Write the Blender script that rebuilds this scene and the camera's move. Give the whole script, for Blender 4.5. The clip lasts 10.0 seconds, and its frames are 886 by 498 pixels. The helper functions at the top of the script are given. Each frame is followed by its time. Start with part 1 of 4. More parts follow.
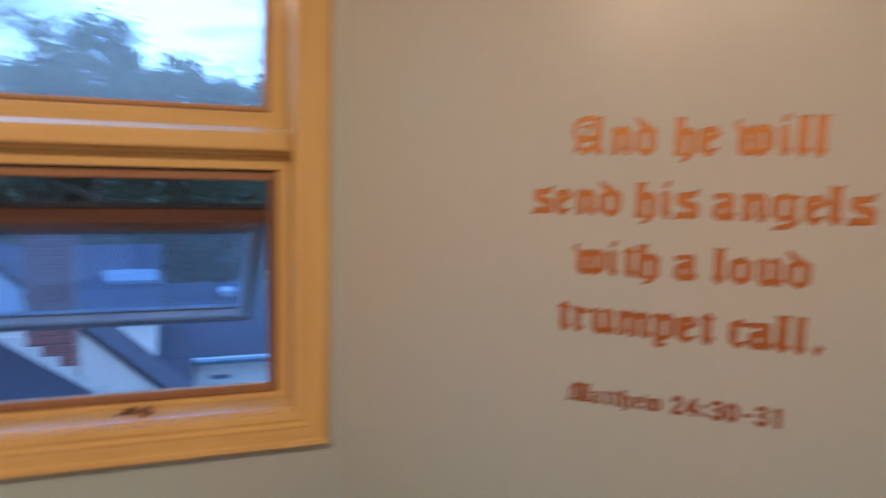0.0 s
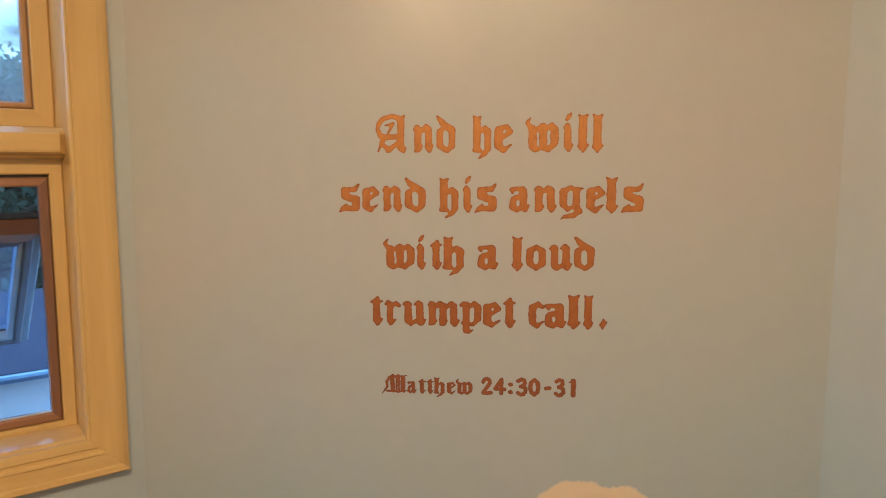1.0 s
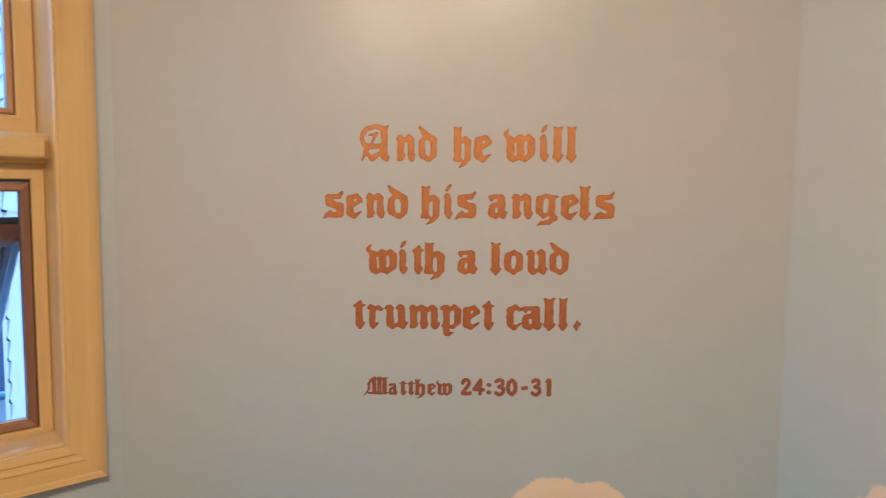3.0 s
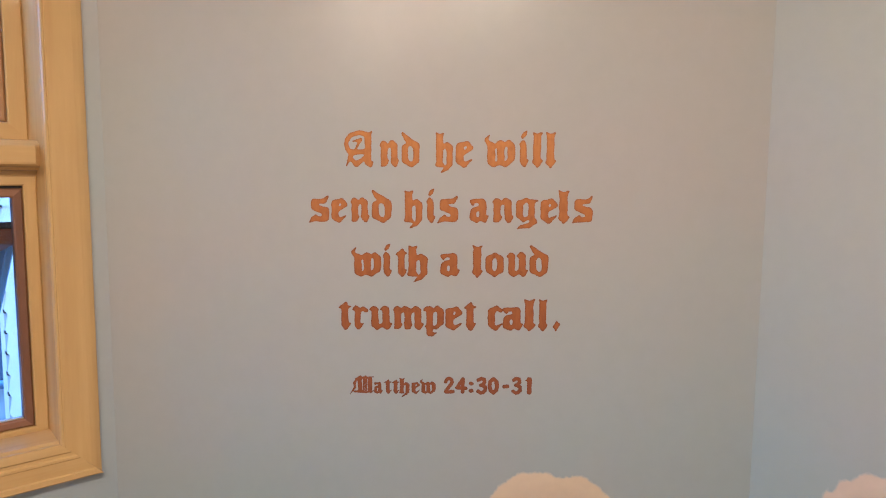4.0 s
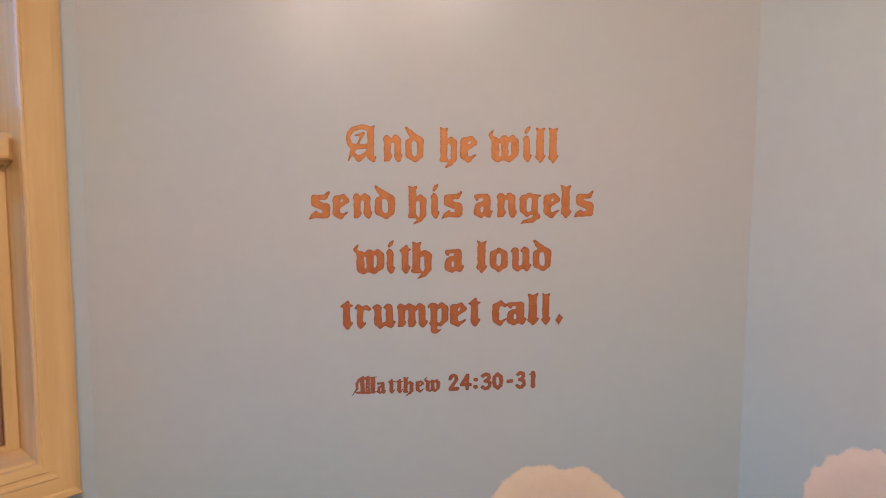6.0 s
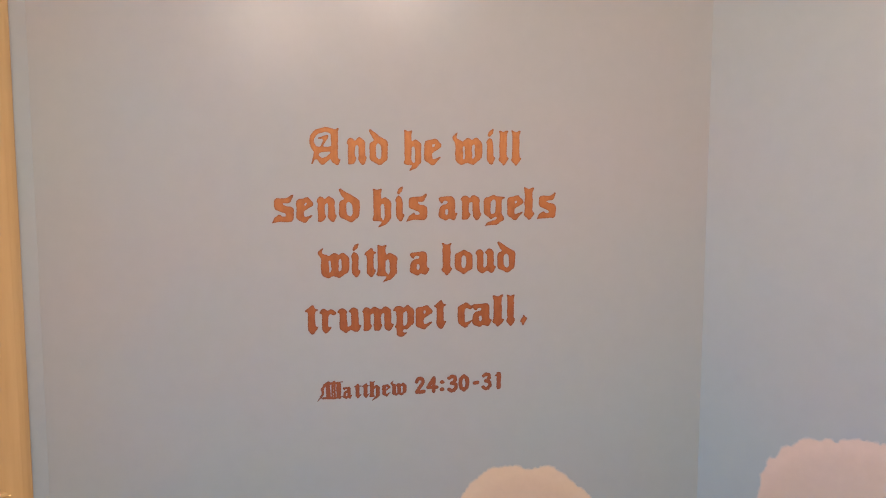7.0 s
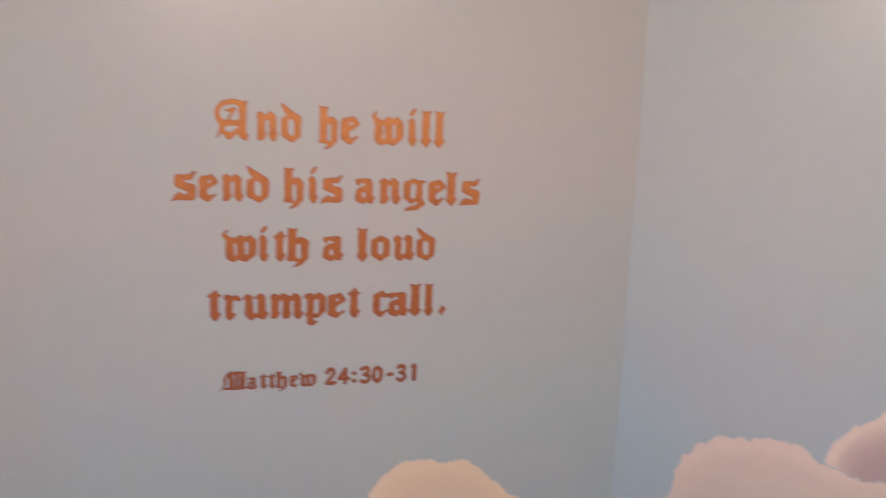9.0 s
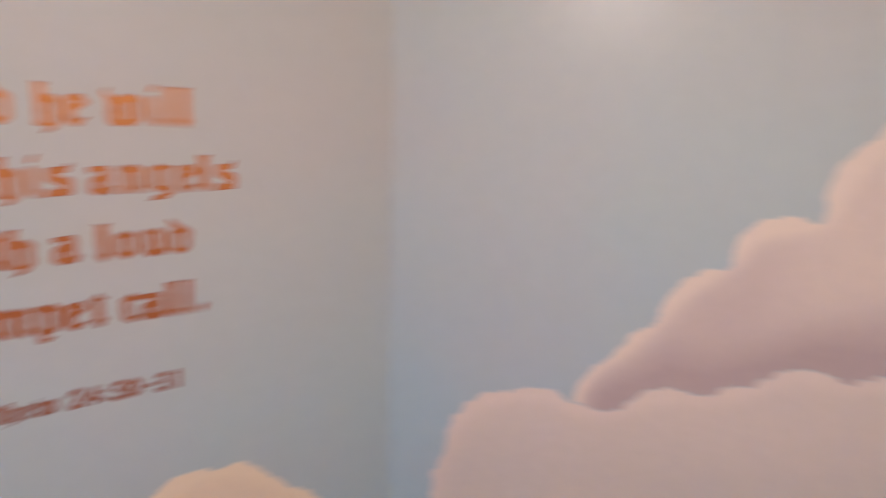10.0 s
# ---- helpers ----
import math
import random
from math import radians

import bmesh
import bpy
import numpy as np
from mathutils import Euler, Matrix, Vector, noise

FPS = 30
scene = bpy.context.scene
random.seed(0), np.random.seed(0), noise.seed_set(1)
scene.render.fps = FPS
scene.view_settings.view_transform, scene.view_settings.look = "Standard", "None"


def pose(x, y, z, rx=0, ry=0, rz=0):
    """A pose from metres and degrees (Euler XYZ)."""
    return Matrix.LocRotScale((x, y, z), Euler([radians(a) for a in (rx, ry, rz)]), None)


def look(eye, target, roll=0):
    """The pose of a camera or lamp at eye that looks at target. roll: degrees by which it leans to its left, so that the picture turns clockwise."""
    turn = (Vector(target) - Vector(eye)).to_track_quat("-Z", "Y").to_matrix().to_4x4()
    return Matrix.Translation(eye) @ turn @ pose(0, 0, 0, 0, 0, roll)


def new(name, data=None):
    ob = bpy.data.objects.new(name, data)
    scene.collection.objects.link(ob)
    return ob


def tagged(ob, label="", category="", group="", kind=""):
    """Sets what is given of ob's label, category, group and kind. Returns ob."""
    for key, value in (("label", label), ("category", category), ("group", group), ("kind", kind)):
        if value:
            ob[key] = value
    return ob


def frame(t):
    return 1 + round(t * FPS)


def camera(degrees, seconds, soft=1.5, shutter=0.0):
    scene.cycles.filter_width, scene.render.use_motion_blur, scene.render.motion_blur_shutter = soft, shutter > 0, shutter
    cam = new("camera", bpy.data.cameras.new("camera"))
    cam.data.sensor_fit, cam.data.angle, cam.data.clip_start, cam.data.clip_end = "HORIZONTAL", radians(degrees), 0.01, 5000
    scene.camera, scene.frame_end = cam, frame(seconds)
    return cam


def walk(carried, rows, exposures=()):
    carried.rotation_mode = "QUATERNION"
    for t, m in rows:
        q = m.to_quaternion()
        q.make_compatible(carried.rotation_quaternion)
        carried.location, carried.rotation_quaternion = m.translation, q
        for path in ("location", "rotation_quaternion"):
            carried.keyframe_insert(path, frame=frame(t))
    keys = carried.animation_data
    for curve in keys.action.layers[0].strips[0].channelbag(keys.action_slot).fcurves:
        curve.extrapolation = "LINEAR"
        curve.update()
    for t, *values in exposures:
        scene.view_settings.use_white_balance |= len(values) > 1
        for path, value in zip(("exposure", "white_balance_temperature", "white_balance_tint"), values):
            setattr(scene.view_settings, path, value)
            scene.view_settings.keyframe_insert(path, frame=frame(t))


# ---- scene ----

# ---------------------------------------------------------------- camera
cam = camera(63.9, 10.0, soft=1.08, shutter=0.8)
PATH = [
    (0, (0.452, -1.459, 1.573), (-0.372, 0.351, 1.364), 1.43),
    (0.1, (0.441, -1.449, 1.599), (-0.275, 0.404, 1.367), 1.11),
    (0.2, (0.438, -1.442, 1.600), (-0.172, 0.448, 1.366), 1.00),
    (0.3, (0.432, -1.443, 1.601), (-0.110, 0.459, 1.374), 0.81),
    (0.4, (0.434, -1.449, 1.597), (-0.062, 0.47, 1.379), 1.07),
    (0.5, (0.437, -1.460, 1.593), (0.010, 0.481, 1.369), 1.09),
    (1, (0.399, -1.478, 1.596), (0.157, 0.493, 1.359), 0.14),
    (1.5, (0.374, -1.484, 1.590), (0.193, 0.496, 1.368), 0.32),
    (2, (0.347, -1.506, 1.595), (0.205, 0.480, 1.408), 0.20),
    (2.5, (0.336, -1.538, 1.583), (0.211, 0.450, 1.398), 0.86),
    (3, (0.339, -1.546, 1.564), (0.235, 0.444, 1.392), 0.60),
    (3.2, (0.343, -1.550, 1.572), (0.274, 0.435, 1.387), 0.68),
    (4.3, (0.381, -1.600, 1.610), (0.275, 0.384, 1.382), 0.37),
    (4.5, (0.363, -1.609, 1.591), (0.282, 0.375, 1.350), 0.48),
    (5, (0.275, -1.591, 1.587), (0.247, 0.401, 1.406), -0.25),
    (5.5, (0.180, -1.575, 1.578), (0.313, 0.412, 1.387), 0.49),
    (5.7, (0.164, -1.571, 1.583), (0.313, 0.411, 1.387), 0.31),
    (6.8, (0.115, -1.557, 1.579), (0.416, 0.404, 1.394), 0.38),
    (7, (0.107, -1.562, 1.574), (0.432, 0.403, 1.397), 0.04),
    (7.5, (0.095, -1.555, 1.576), (0.428, 0.409, 1.396), 0.55),
    (8, (0.098, -1.551, 1.579), (0.435, 0.410, 1.378), 1.30),
    (8.5, (0.123, -1.524, 1.590), (0.480, 0.430, 1.356), 1.42),
    (9, (0.183, -1.490, 1.609), (0.657, 0.435, 1.343), 2.39),
    (9.5, (0.199, -1.469, 1.577), (0.904, 0.379, 1.281), 2.29),
    (9.7, (0.187, -1.466, 1.574), (1.039, 0.323, 1.302), 1.55),
    (9.9, (0.128, -1.437, 1.599), (1.164, 0.248, 1.301), 1.11),
    (10, (0.097, -1.397, 1.625), (1.287, 0.177, 1.298), 1.22),
]
EXPOSURES = [(0, -0.03, 4850, 10), (0.2, -0.03, 5100, 10), (0.5, -0.02, 5180, 10), (1.0, 0.22, 5000, 2), (1.5, 0.36, 4750, 4), (2.5, 0.37, 4490, 6), (3.0, 0.37, 4420, 5), (4.5, 0.38, 4200, 10), (5.5, 0.38, 4200, 12), (7.5, 0.38, 4110, 12), (10, 0.38, 4080, 12.8)]
walk(cam, [(t, look(e, g, r)) for t, e, g, r in PATH], EXPOSURES)

# ---------------------------------------------------------------- plan
S2 = math.sqrt(0.5)
XL, XR = -0.475, 0.999            # the two corners of the lettered wall
SIDE = XR - XL                    # side of the eight-sided room
WALL_T = 0.16
CEIL = 2.50
GROUND = -7.0
CORNERS = [Vector((XL, 0, 0))]
for k in range(7):
    a = radians(-45 * k)
    CORNERS.append(CORNERS[-1] + Vector((math.cos(a), math.sin(a), 0)) * SIDE)
CENTRE = sum(CORNERS, Vector()) / 8


def on_window_wall(u, o, z):
    """u along the window wall from its corner, o into the room, z up."""
    return Vector((XL - u * S2 + o * S2, -u * S2 - o * S2, z))


def on_text_wall(u, o, z):
    return Vector((u, -o, z))


def on_cloud_wall(u, o, z):
    return Vector((XR + u * S2 - o * S2, -u * S2 - o * S2, z))


def outside(u, far, z):
    """far: metres out from the window wall."""
    return on_window_wall(u, -far, z)


# ---------------------------------------------------------------- world and lights
world = bpy.data.worlds.new("sky")
scene.world = world
world.use_nodes = True
wn, wl = world.node_tree.nodes, world.node_tree.links
wn.clear()
w_out = wn.new("ShaderNodeOutputWorld")
w_bg = wn.new("ShaderNodeBackground")
w_sky = wn.new("ShaderNodeTexSky")
w_sky.sky_type, w_sky.sun_disc = "NISHITA", False
w_sky.sun_elevation, w_sky.sun_rotation = radians(11), radians(220)
w_sky.dust_density = 1.5
w_co = wn.new("ShaderNodeTexCoord")
w_map = wn.new("ShaderNodeMapping")
w_map.inputs["Scale"].default_value = (2.2, 2.2, 7.0)
w_noise = wn.new("ShaderNodeTexNoise")
w_noise.inputs["Scale"].default_value, w_noise.inputs["Detail"].default_value = 2.3, 7.0
w_ramp = wn.new("ShaderNodeValToRGB")
w_ramp.color_ramp.elements[0].position, w_ramp.color_ramp.elements[1].position = 0.36, 0.60
w_mix = wn.new("ShaderNodeMix")
w_mix.data_type = "RGBA"
w_mix.inputs["B"].default_value = (15.0, 21.3, 32.0, 1)
wl.new(w_co.outputs["Generated"], w_map.inputs["Vector"])
wl.new(w_map.outputs["Vector"], w_noise.inputs["Vector"])
wl.new(w_noise.outputs["Fac"], w_ramp.inputs["Fac"])
wl.new(w_ramp.outputs["Color"], w_mix.inputs["Factor"])
wl.new(w_sky.outputs["Color"], w_mix.inputs["A"])
wl.new(w_mix.outputs["Result"], w_bg.inputs["Color"])
wl.new(w_bg.outputs["Background"], w_out.inputs["Surface"])
w_bg.inputs["Strength"].default_value = 0.14

sun_data = bpy.data.lights.new("sun", "SUN")
sun_data.energy, sun_data.angle, sun_data.color = 0.6, radians(14), (1.0, 0.93, 0.85)
sun = new("sun", sun_data)
sun.matrix_world = look((0, 0, 0), (0.55, 0.65, -0.17))

# the small lamp follows its wall reflection; the wide one is added fill, unseen
LAMPS = [(Vector((-0.17, -2.15, CEIL)), 0.085, 345.0, "small round white glass ceiling lamp, switched on"),
         (Vector((0.40, -1.46, CEIL)), 0.19, 59.0, "added fill lamp, unseen: wide white glass bowl on the ceiling")]


# ---------------------------------------------------------------- materials
def material(name, rough=0.6, metal=0.0):
    m = bpy.data.materials.new(name)
    m.use_nodes = True
    b = m.node_tree.nodes["Principled BSDF"]
    b.inputs["Roughness"].default_value, b.inputs["Metallic"].default_value = rough, metal
    return m, m.node_tree.nodes, m.node_tree.links, b


def coords(n, l, scale=(1, 1, 1), rot=(0, 0, 0), space="Object"):
    c, mp = n.new("ShaderNodeTexCoord"), n.new("ShaderNodeMapping")
    mp.inputs["Scale"].default_value, mp.inputs["Rotation"].default_value = scale, rot
    l.new(c.outputs[space], mp.inputs["Vector"])
    return mp.outputs["Vector"]


def noise_node(n, l, vec, scale, detail=4.0, rough=0.55):
    t = n.new("ShaderNodeTexNoise")
    t.inputs["Scale"].default_value, t.inputs["Detail"].default_value, t.inputs["Roughness"].default_value = scale, detail, rough
    if vec:
        l.new(vec, t.inputs["Vector"])
    return t.outputs["Fac"]


def ramp(n, l, fac, stops):
    r = n.new("ShaderNodeValToRGB")
    e = r.color_ramp.elements
    while len(e) < len(stops):
        e.new(0.5)
    for el, (p, c) in zip(e, stops):
        el.position, el.color = p, (*c, 1)
    l.new(fac, r.inputs["Fac"])
    return r.outputs["Color"]


def mixed(n, l, a, b, fac, mode="MIX"):
    m = n.new("ShaderNodeMix")
    m.data_type, m.blend_type = "RGBA", mode
    for key, v in (("A", a), ("B", b), ("Factor", fac)):
        if isinstance(v, (tuple, float, int)):
            m.inputs[key].default_value = (*v, 1) if isinstance(v, tuple) else v
        else:
            l.new(v, m.inputs[key])
    return m.outputs["Result"]


def bumped(n, l, b, height, strength, dist=0.002):
    k = n.new("ShaderNodeBump")
    k.inputs["Strength"].default_value, k.inputs["Distance"].default_value = strength, dist
    l.new(height, k.inputs["Height"])
    l.new(k.outputs["Normal"], b.inputs["Normal"])


def world_height(n, l, low, high):
    g, s, r = n.new("ShaderNodeNewGeometry"), n.new("ShaderNodeSeparateXYZ"), n.new("ShaderNodeMapRange")
    l.new(g.outputs["Position"], s.inputs["Vector"])
    l.new(s.outputs["Z"], r.inputs["Value"])
    r.inputs["From Min"].default_value, r.inputs["From Max"].default_value = low, high
    return r.outputs["Result"]


def sky_colour(n, l, v, wall_light):
    """The wall's sky, sponged from a hazy grey down to a pale blue."""
    soft = noise_node(n, l, v, 1.6, 3)
    fine = noise_node(n, l, v, 26, 5, 0.6)
    h = world_height(n, l, 0.55, 2.1)
    add = n.new("ShaderNodeMath")
    add.operation = "MULTIPLY_ADD"
    l.new(soft, add.inputs[0])
    add.inputs[1].default_value = 0.22
    l.new(h, add.inputs[2])
    sub = n.new("ShaderNodeMath")
    sub.operation = "SUBTRACT"
    l.new(add.outputs[0], sub.inputs[0])
    sub.inputs[1].default_value = 0.11
    col = ramp(n, l, sub.outputs[0], [(0.0, (0.36, 0.45, 0.53)), (0.3, (0.42, 0.475, 0.52)), (0.6, (0.465, 0.485, 0.49)), (1.0, (0.50, 0.495, 0.47))])
    tint = ramp(n, l, soft, [(0.35, (0.97, 1.0, 1.0)), (0.65, (1.0, 0.965, 0.97))])
    col = mixed(n, l, col, tint, 1.0, "MULTIPLY")
    grain = ramp(n, l, fine, [(0.3, (0.97, 0.97, 0.97)), (0.7, (1.0, 1.0, 1.0))])
    return mixed(n, l, mixed(n, l, col, grain, 1.0, "MULTIPLY"), wall_light, 1.0, "MULTIPLY")


def mural_sky(name, wall_light):
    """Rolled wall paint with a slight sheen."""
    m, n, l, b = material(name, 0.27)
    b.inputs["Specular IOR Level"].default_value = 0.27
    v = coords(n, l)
    l.new(sky_colour(n, l, v, wall_light), b.inputs["Base Color"])
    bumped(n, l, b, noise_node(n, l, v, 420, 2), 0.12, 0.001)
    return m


def cloud_paint(name, edge, body, shade, wall_light):
    """Cloud colours brushed over the sky; V runs from the lit edge into the shade, U from the dry-brushed brim to full cover."""
    m, n, l, b = material(name, 0.55)
    v = coords(n, l)
    uv, s = n.new("ShaderNodeUVMap"), n.new("ShaderNodeSeparateXYZ")
    l.new(uv.outputs["UV"], s.inputs["Vector"])
    wob = n.new("ShaderNodeMath")
    wob.operation = "MULTIPLY_ADD"
    l.new(noise_node(n, l, v, 7, 4), wob.inputs[0])
    wob.inputs[1].default_value = 0.16
    l.new(s.outputs["Y"], wob.inputs[2])
    sub = n.new("ShaderNodeMath")
    sub.operation = "SUBTRACT"
    l.new(wob.outputs[0], sub.inputs[0])
    sub.inputs[1].default_value = 0.08
    col = ramp(n, l, sub.outputs[0], [(0.0, edge), (0.10, edge), (0.42, body), (0.95, shade), (1.0, shade)])
    brush = ramp(n, l, noise_node(n, l, coords(n, l, (1, 1, 1)), 40, 5), [(0.3, (0.95, 0.95, 0.95)), (0.7, (1, 1, 1))])
    col = mixed(n, l, col, brush, 1.0, "MULTIPLY")
    dab, cover = n.new("ShaderNodeMath"), n.new("ShaderNodeMapRange")
    dab.operation = "MULTIPLY_ADD"
    l.new(noise_node(n, l, v, 150, 3), dab.inputs[0])
    dab.inputs[1].default_value = 0.7
    l.new(s.outputs["X"], dab.inputs[2])
    l.new(dab.outputs[0], cover.inputs["Value"])
    cover.interpolation_type = "SMOOTHSTEP"
    cover.inputs["From Min"].default_value, cover.inputs["From Max"].default_value = 0.18, 1.05
    l.new(mixed(n, l, sky_colour(n, l, v, wall_light), col, cover.outputs["Result"]), b.inputs["Base Color"])
    bumped(n, l, b, noise_node(n, l, v, 260, 3), 0.15, 0.001)
    return m


def gold_paint():
    """Ochre lettering paint, lighter in the upper lines, redder in the lower ones, with some of the wall's shading in
    the same ramp.
    """
    m, n, l, b = material("ochre_lettering_paint", 0.68)
    v = coords(n, l)
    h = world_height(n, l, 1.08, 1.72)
    # redder paint downwards, and part of the wall's falling light put into the colour
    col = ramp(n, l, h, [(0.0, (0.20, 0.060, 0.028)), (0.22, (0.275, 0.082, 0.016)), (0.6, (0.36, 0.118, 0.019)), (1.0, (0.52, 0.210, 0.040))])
    streak = noise_node(n, l, coords(n, l, (60, 60, 14)), 2.2, 3)
    col = mixed(n, l, col, ramp(n, l, streak, [(0.3, (0.90, 0.87, 0.84)), (0.7, (1.06, 1.08, 1.06))]), 1.0, "MULTIPLY")
    pool = noise_node(n, l, v, 48, 3)
    col = mixed(n, l, col, ramp(n, l, pool, [(0.35, (1.06, 1.08, 1.06)), (0.55, (1.0, 1.0, 1.0)), (0.74, (0.82, 0.78, 0.75))]), 1.0, "MULTIPLY")
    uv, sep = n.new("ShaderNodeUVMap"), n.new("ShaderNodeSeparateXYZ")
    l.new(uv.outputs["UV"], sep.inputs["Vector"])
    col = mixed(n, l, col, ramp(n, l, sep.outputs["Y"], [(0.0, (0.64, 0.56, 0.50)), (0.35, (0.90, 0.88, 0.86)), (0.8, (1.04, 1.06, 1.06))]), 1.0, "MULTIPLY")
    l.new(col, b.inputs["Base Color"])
    bumped(n, l, b, noise_node(n, l, v, 300, 2), 0.2, 0.001)
    return m


def wood(name, dark, light, rough=0.5, along=2):
    """Varnished softwood; the grain runs along one axis of the piece."""
    m, n, l, b = material(name, rough)
    sc = [34, 34, 34]
    sc[along] = 2.2
    info = n.new("ShaderNodeObjectInfo")
    v = coords(n, l, tuple(sc))
    sh = n.new("ShaderNodeVectorMath")
    sh.operation = "ADD"
    l.new(v, sh.inputs[0])
    mul = n.new("ShaderNodeMath")
    mul.operation = "MULTIPLY"
    l.new(info.outputs["Random"], mul.inputs[0])
    mul.inputs[1].default_value = 30
    l.new(mul.outputs[0], sh.inputs[1])
    g = noise_node(n, l, sh.outputs[0], 1.0, 6, 0.6)
    broad = noise_node(n, l, coords(n, l), 3.5, 2)
    col = ramp(n, l, g, [(0.25, dark), (0.75, light)])
    col = mixed(n, l, col, ramp(n, l, broad, [(0.3, (0.92, 0.9, 0.88)), (0.7, (1, 1, 1))]), 1.0, "MULTIPLY")
    l.new(col, b.inputs["Base Color"])
    b.inputs["Coat Weight"].default_value, b.inputs["Coat Roughness"].default_value = 0.85, 0.12
    b.inputs["Specular IOR Level"].default_value = 0.25
    bumped(n, l, b, g, 0.06, 0.001)
    return m


def plain(name, low, high, scale=6.0, rough=0.6, metal=0.0, bump=0.1, size=60.0):
    m, n, l, b = material(name, rough, metal)
    v = coords(n, l)
    l.new(ramp(n, l, noise_node(n, l, v, scale, 5), [(0.3, low), (0.7, high)]), b.inputs["Base Color"])
    bumped(n, l, b, noise_node(n, l, v, size, 3), bump, 0.003)
    return m


def glass(name="window_glass", tint=(0.90, 0.93, 0.92, 1), veil=0.0):
    """Clear pane; a translucent film mixed in stands for the sky's haze and reflection on the glass."""
    m = bpy.data.materials.new(name)
    m.use_nodes = True
    n, l = m.node_tree.nodes, m.node_tree.links
    n.clear()
    out, mix, film, tr, gl, df = (n.new("ShaderNode" + k) for k in ("OutputMaterial", "MixShader", "MixShader", "BsdfTransparent", "BsdfGlossy", "BsdfTranslucent"))
    tr.inputs["Color"].default_value = tint
    gl.inputs["Roughness"].default_value = 0.02
    df.inputs["Color"].default_value = (0.75, 0.78, 0.80, 1)
    mix.inputs["Fac"].default_value = 0.05
    film.inputs["Fac"].default_value = veil
    l.new(tr.outputs["BSDF"], mix.inputs[1])
    l.new(gl.outputs["BSDF"], mix.inputs[2])
    l.new(mix.outputs["Shader"], film.inputs[1])
    l.new(df.outputs["BSDF"], film.inputs[2])
    l.new(film.outputs["Shader"], out.inputs["Surface"])
    return m


def screen_mesh():
    """Fibre mesh too fine to see: it lets most of the light through and shades the rest grey."""
    m = bpy.data.materials.new("insect_mesh")
    m.use_nodes = True
    n, l = m.node_tree.nodes, m.node_tree.links
    n.clear()
    out, mix, tr, df = (n.new("ShaderNode" + k) for k in ("OutputMaterial", "MixShader", "BsdfTransparent", "BsdfDiffuse"))
    df.inputs["Color"].default_value = (0.05, 0.055, 0.065, 1)
    mix.inputs["Fac"].default_value = 0.16
    l.new(tr.outputs["BSDF"], mix.inputs[1])
    l.new(df.outputs["BSDF"], mix.inputs[2])
    l.new(mix.outputs["Shader"], out.inputs["Surface"])
    return m


def shingles():
    m, n, l, b = material("slate_grey_shingles", 0.8)
    br = n.new("ShaderNodeTexBrick")
    l.new(coords(n, l, (1, 1, 1), space="UV"), br.inputs["Vector"])
    br.inputs["Scale"].default_value = 1.0
    br.inputs["Brick Width"].default_value, br.inputs["Row Height"].default_value, br.inputs["Mortar Size"].default_value = 0.30, 0.14, 0.006
    br.inputs["Color1"].default_value, br.inputs["Color2"].default_value, br.inputs["Mortar"].default_value = (0.036, 0.046, 0.082, 1), (0.046, 0.058, 0.098, 1), (0.028, 0.034, 0.056, 1)
    big = ramp(n, l, noise_node(n, l, coords(n, l), 0.8, 4), [(0.3, (0.8, 0.8, 0.82)), (0.7, (1.1, 1.1, 1.1))])
    l.new(mixed(n, l, br.outputs["Color"], big, 1.0, "MULTIPLY"), b.inputs["Base Color"])
    bumped(n, l, b, br.outputs["Fac"], 0.4, 0.01)
    return m


def leaf_material():
    m, n, l, b = material("foliage", 0.7)
    g = n.new("ShaderNodeNewGeometry")
    col = ramp(n, l, g.outputs["Random Per Island"], [(0.0, (0.080, 0.118, 0.080)), (0.6, (0.120, 0.160, 0.108)), (1.0, (0.170, 0.205, 0.140))])
    l.new(col, b.inputs["Base Color"])
    tl, mix = n.new("ShaderNodeBsdfTranslucent"), n.new("ShaderNodeMixShader")
    l.new(col, tl.inputs["Color"])
    mix.inputs["Fac"].default_value = 0.45
    l.new(b.outputs["BSDF"], mix.inputs[1])
    l.new(tl.outputs["BSDF"], mix.inputs[2])
    l.new(mix.outputs["Shader"], n["Material Output"].inputs["Surface"])
    return m


# text wall dimmed, other walls lifted: their difference in light put into the paint
TEXT_WALL_SHADE, OTHER_WALL_LIGHT = (1.0, 0.985, 0.970), (1.0, 1.03, 1.04)
M_SKY_SHADED = mural_sky("mural_sky_paint_shaded", TEXT_WALL_SHADE)
M_SKY_LIT = mural_sky("mural_sky_paint_lit", OTHER_WALL_LIGHT)
M_CLOUD_WARM = cloud_paint("cream_cloud_paint", (0.70, 0.590, 0.445), (0.665, 0.550, 0.420), (0.59, 0.495, 0.415), TEXT_WALL_SHADE)
M_CLOUD_PINK = cloud_paint("pink_cloud_paint", (0.69, 0.590, 0.520), (0.63, 0.545, 0.485), (0.565, 0.510, 0.470), OTHER_WALL_LIGHT)
M_CLOUD_MAUVE = cloud_paint("mauve_cloud_paint", (0.72, 0.610, 0.515), (0.60, 0.505, 0.460), (0.44, 0.355, 0.350), OTHER_WALL_LIGHT)
M_GOLD = gold_paint()
M_PINE_V = wood("honey_pine_upright", (0.57, 0.368, 0.120), (0.69, 0.488, 0.184), along=2)
M_PINE_H = wood("honey_pine_level", (0.57, 0.368, 0.120), (0.69, 0.488, 0.184), along=0)
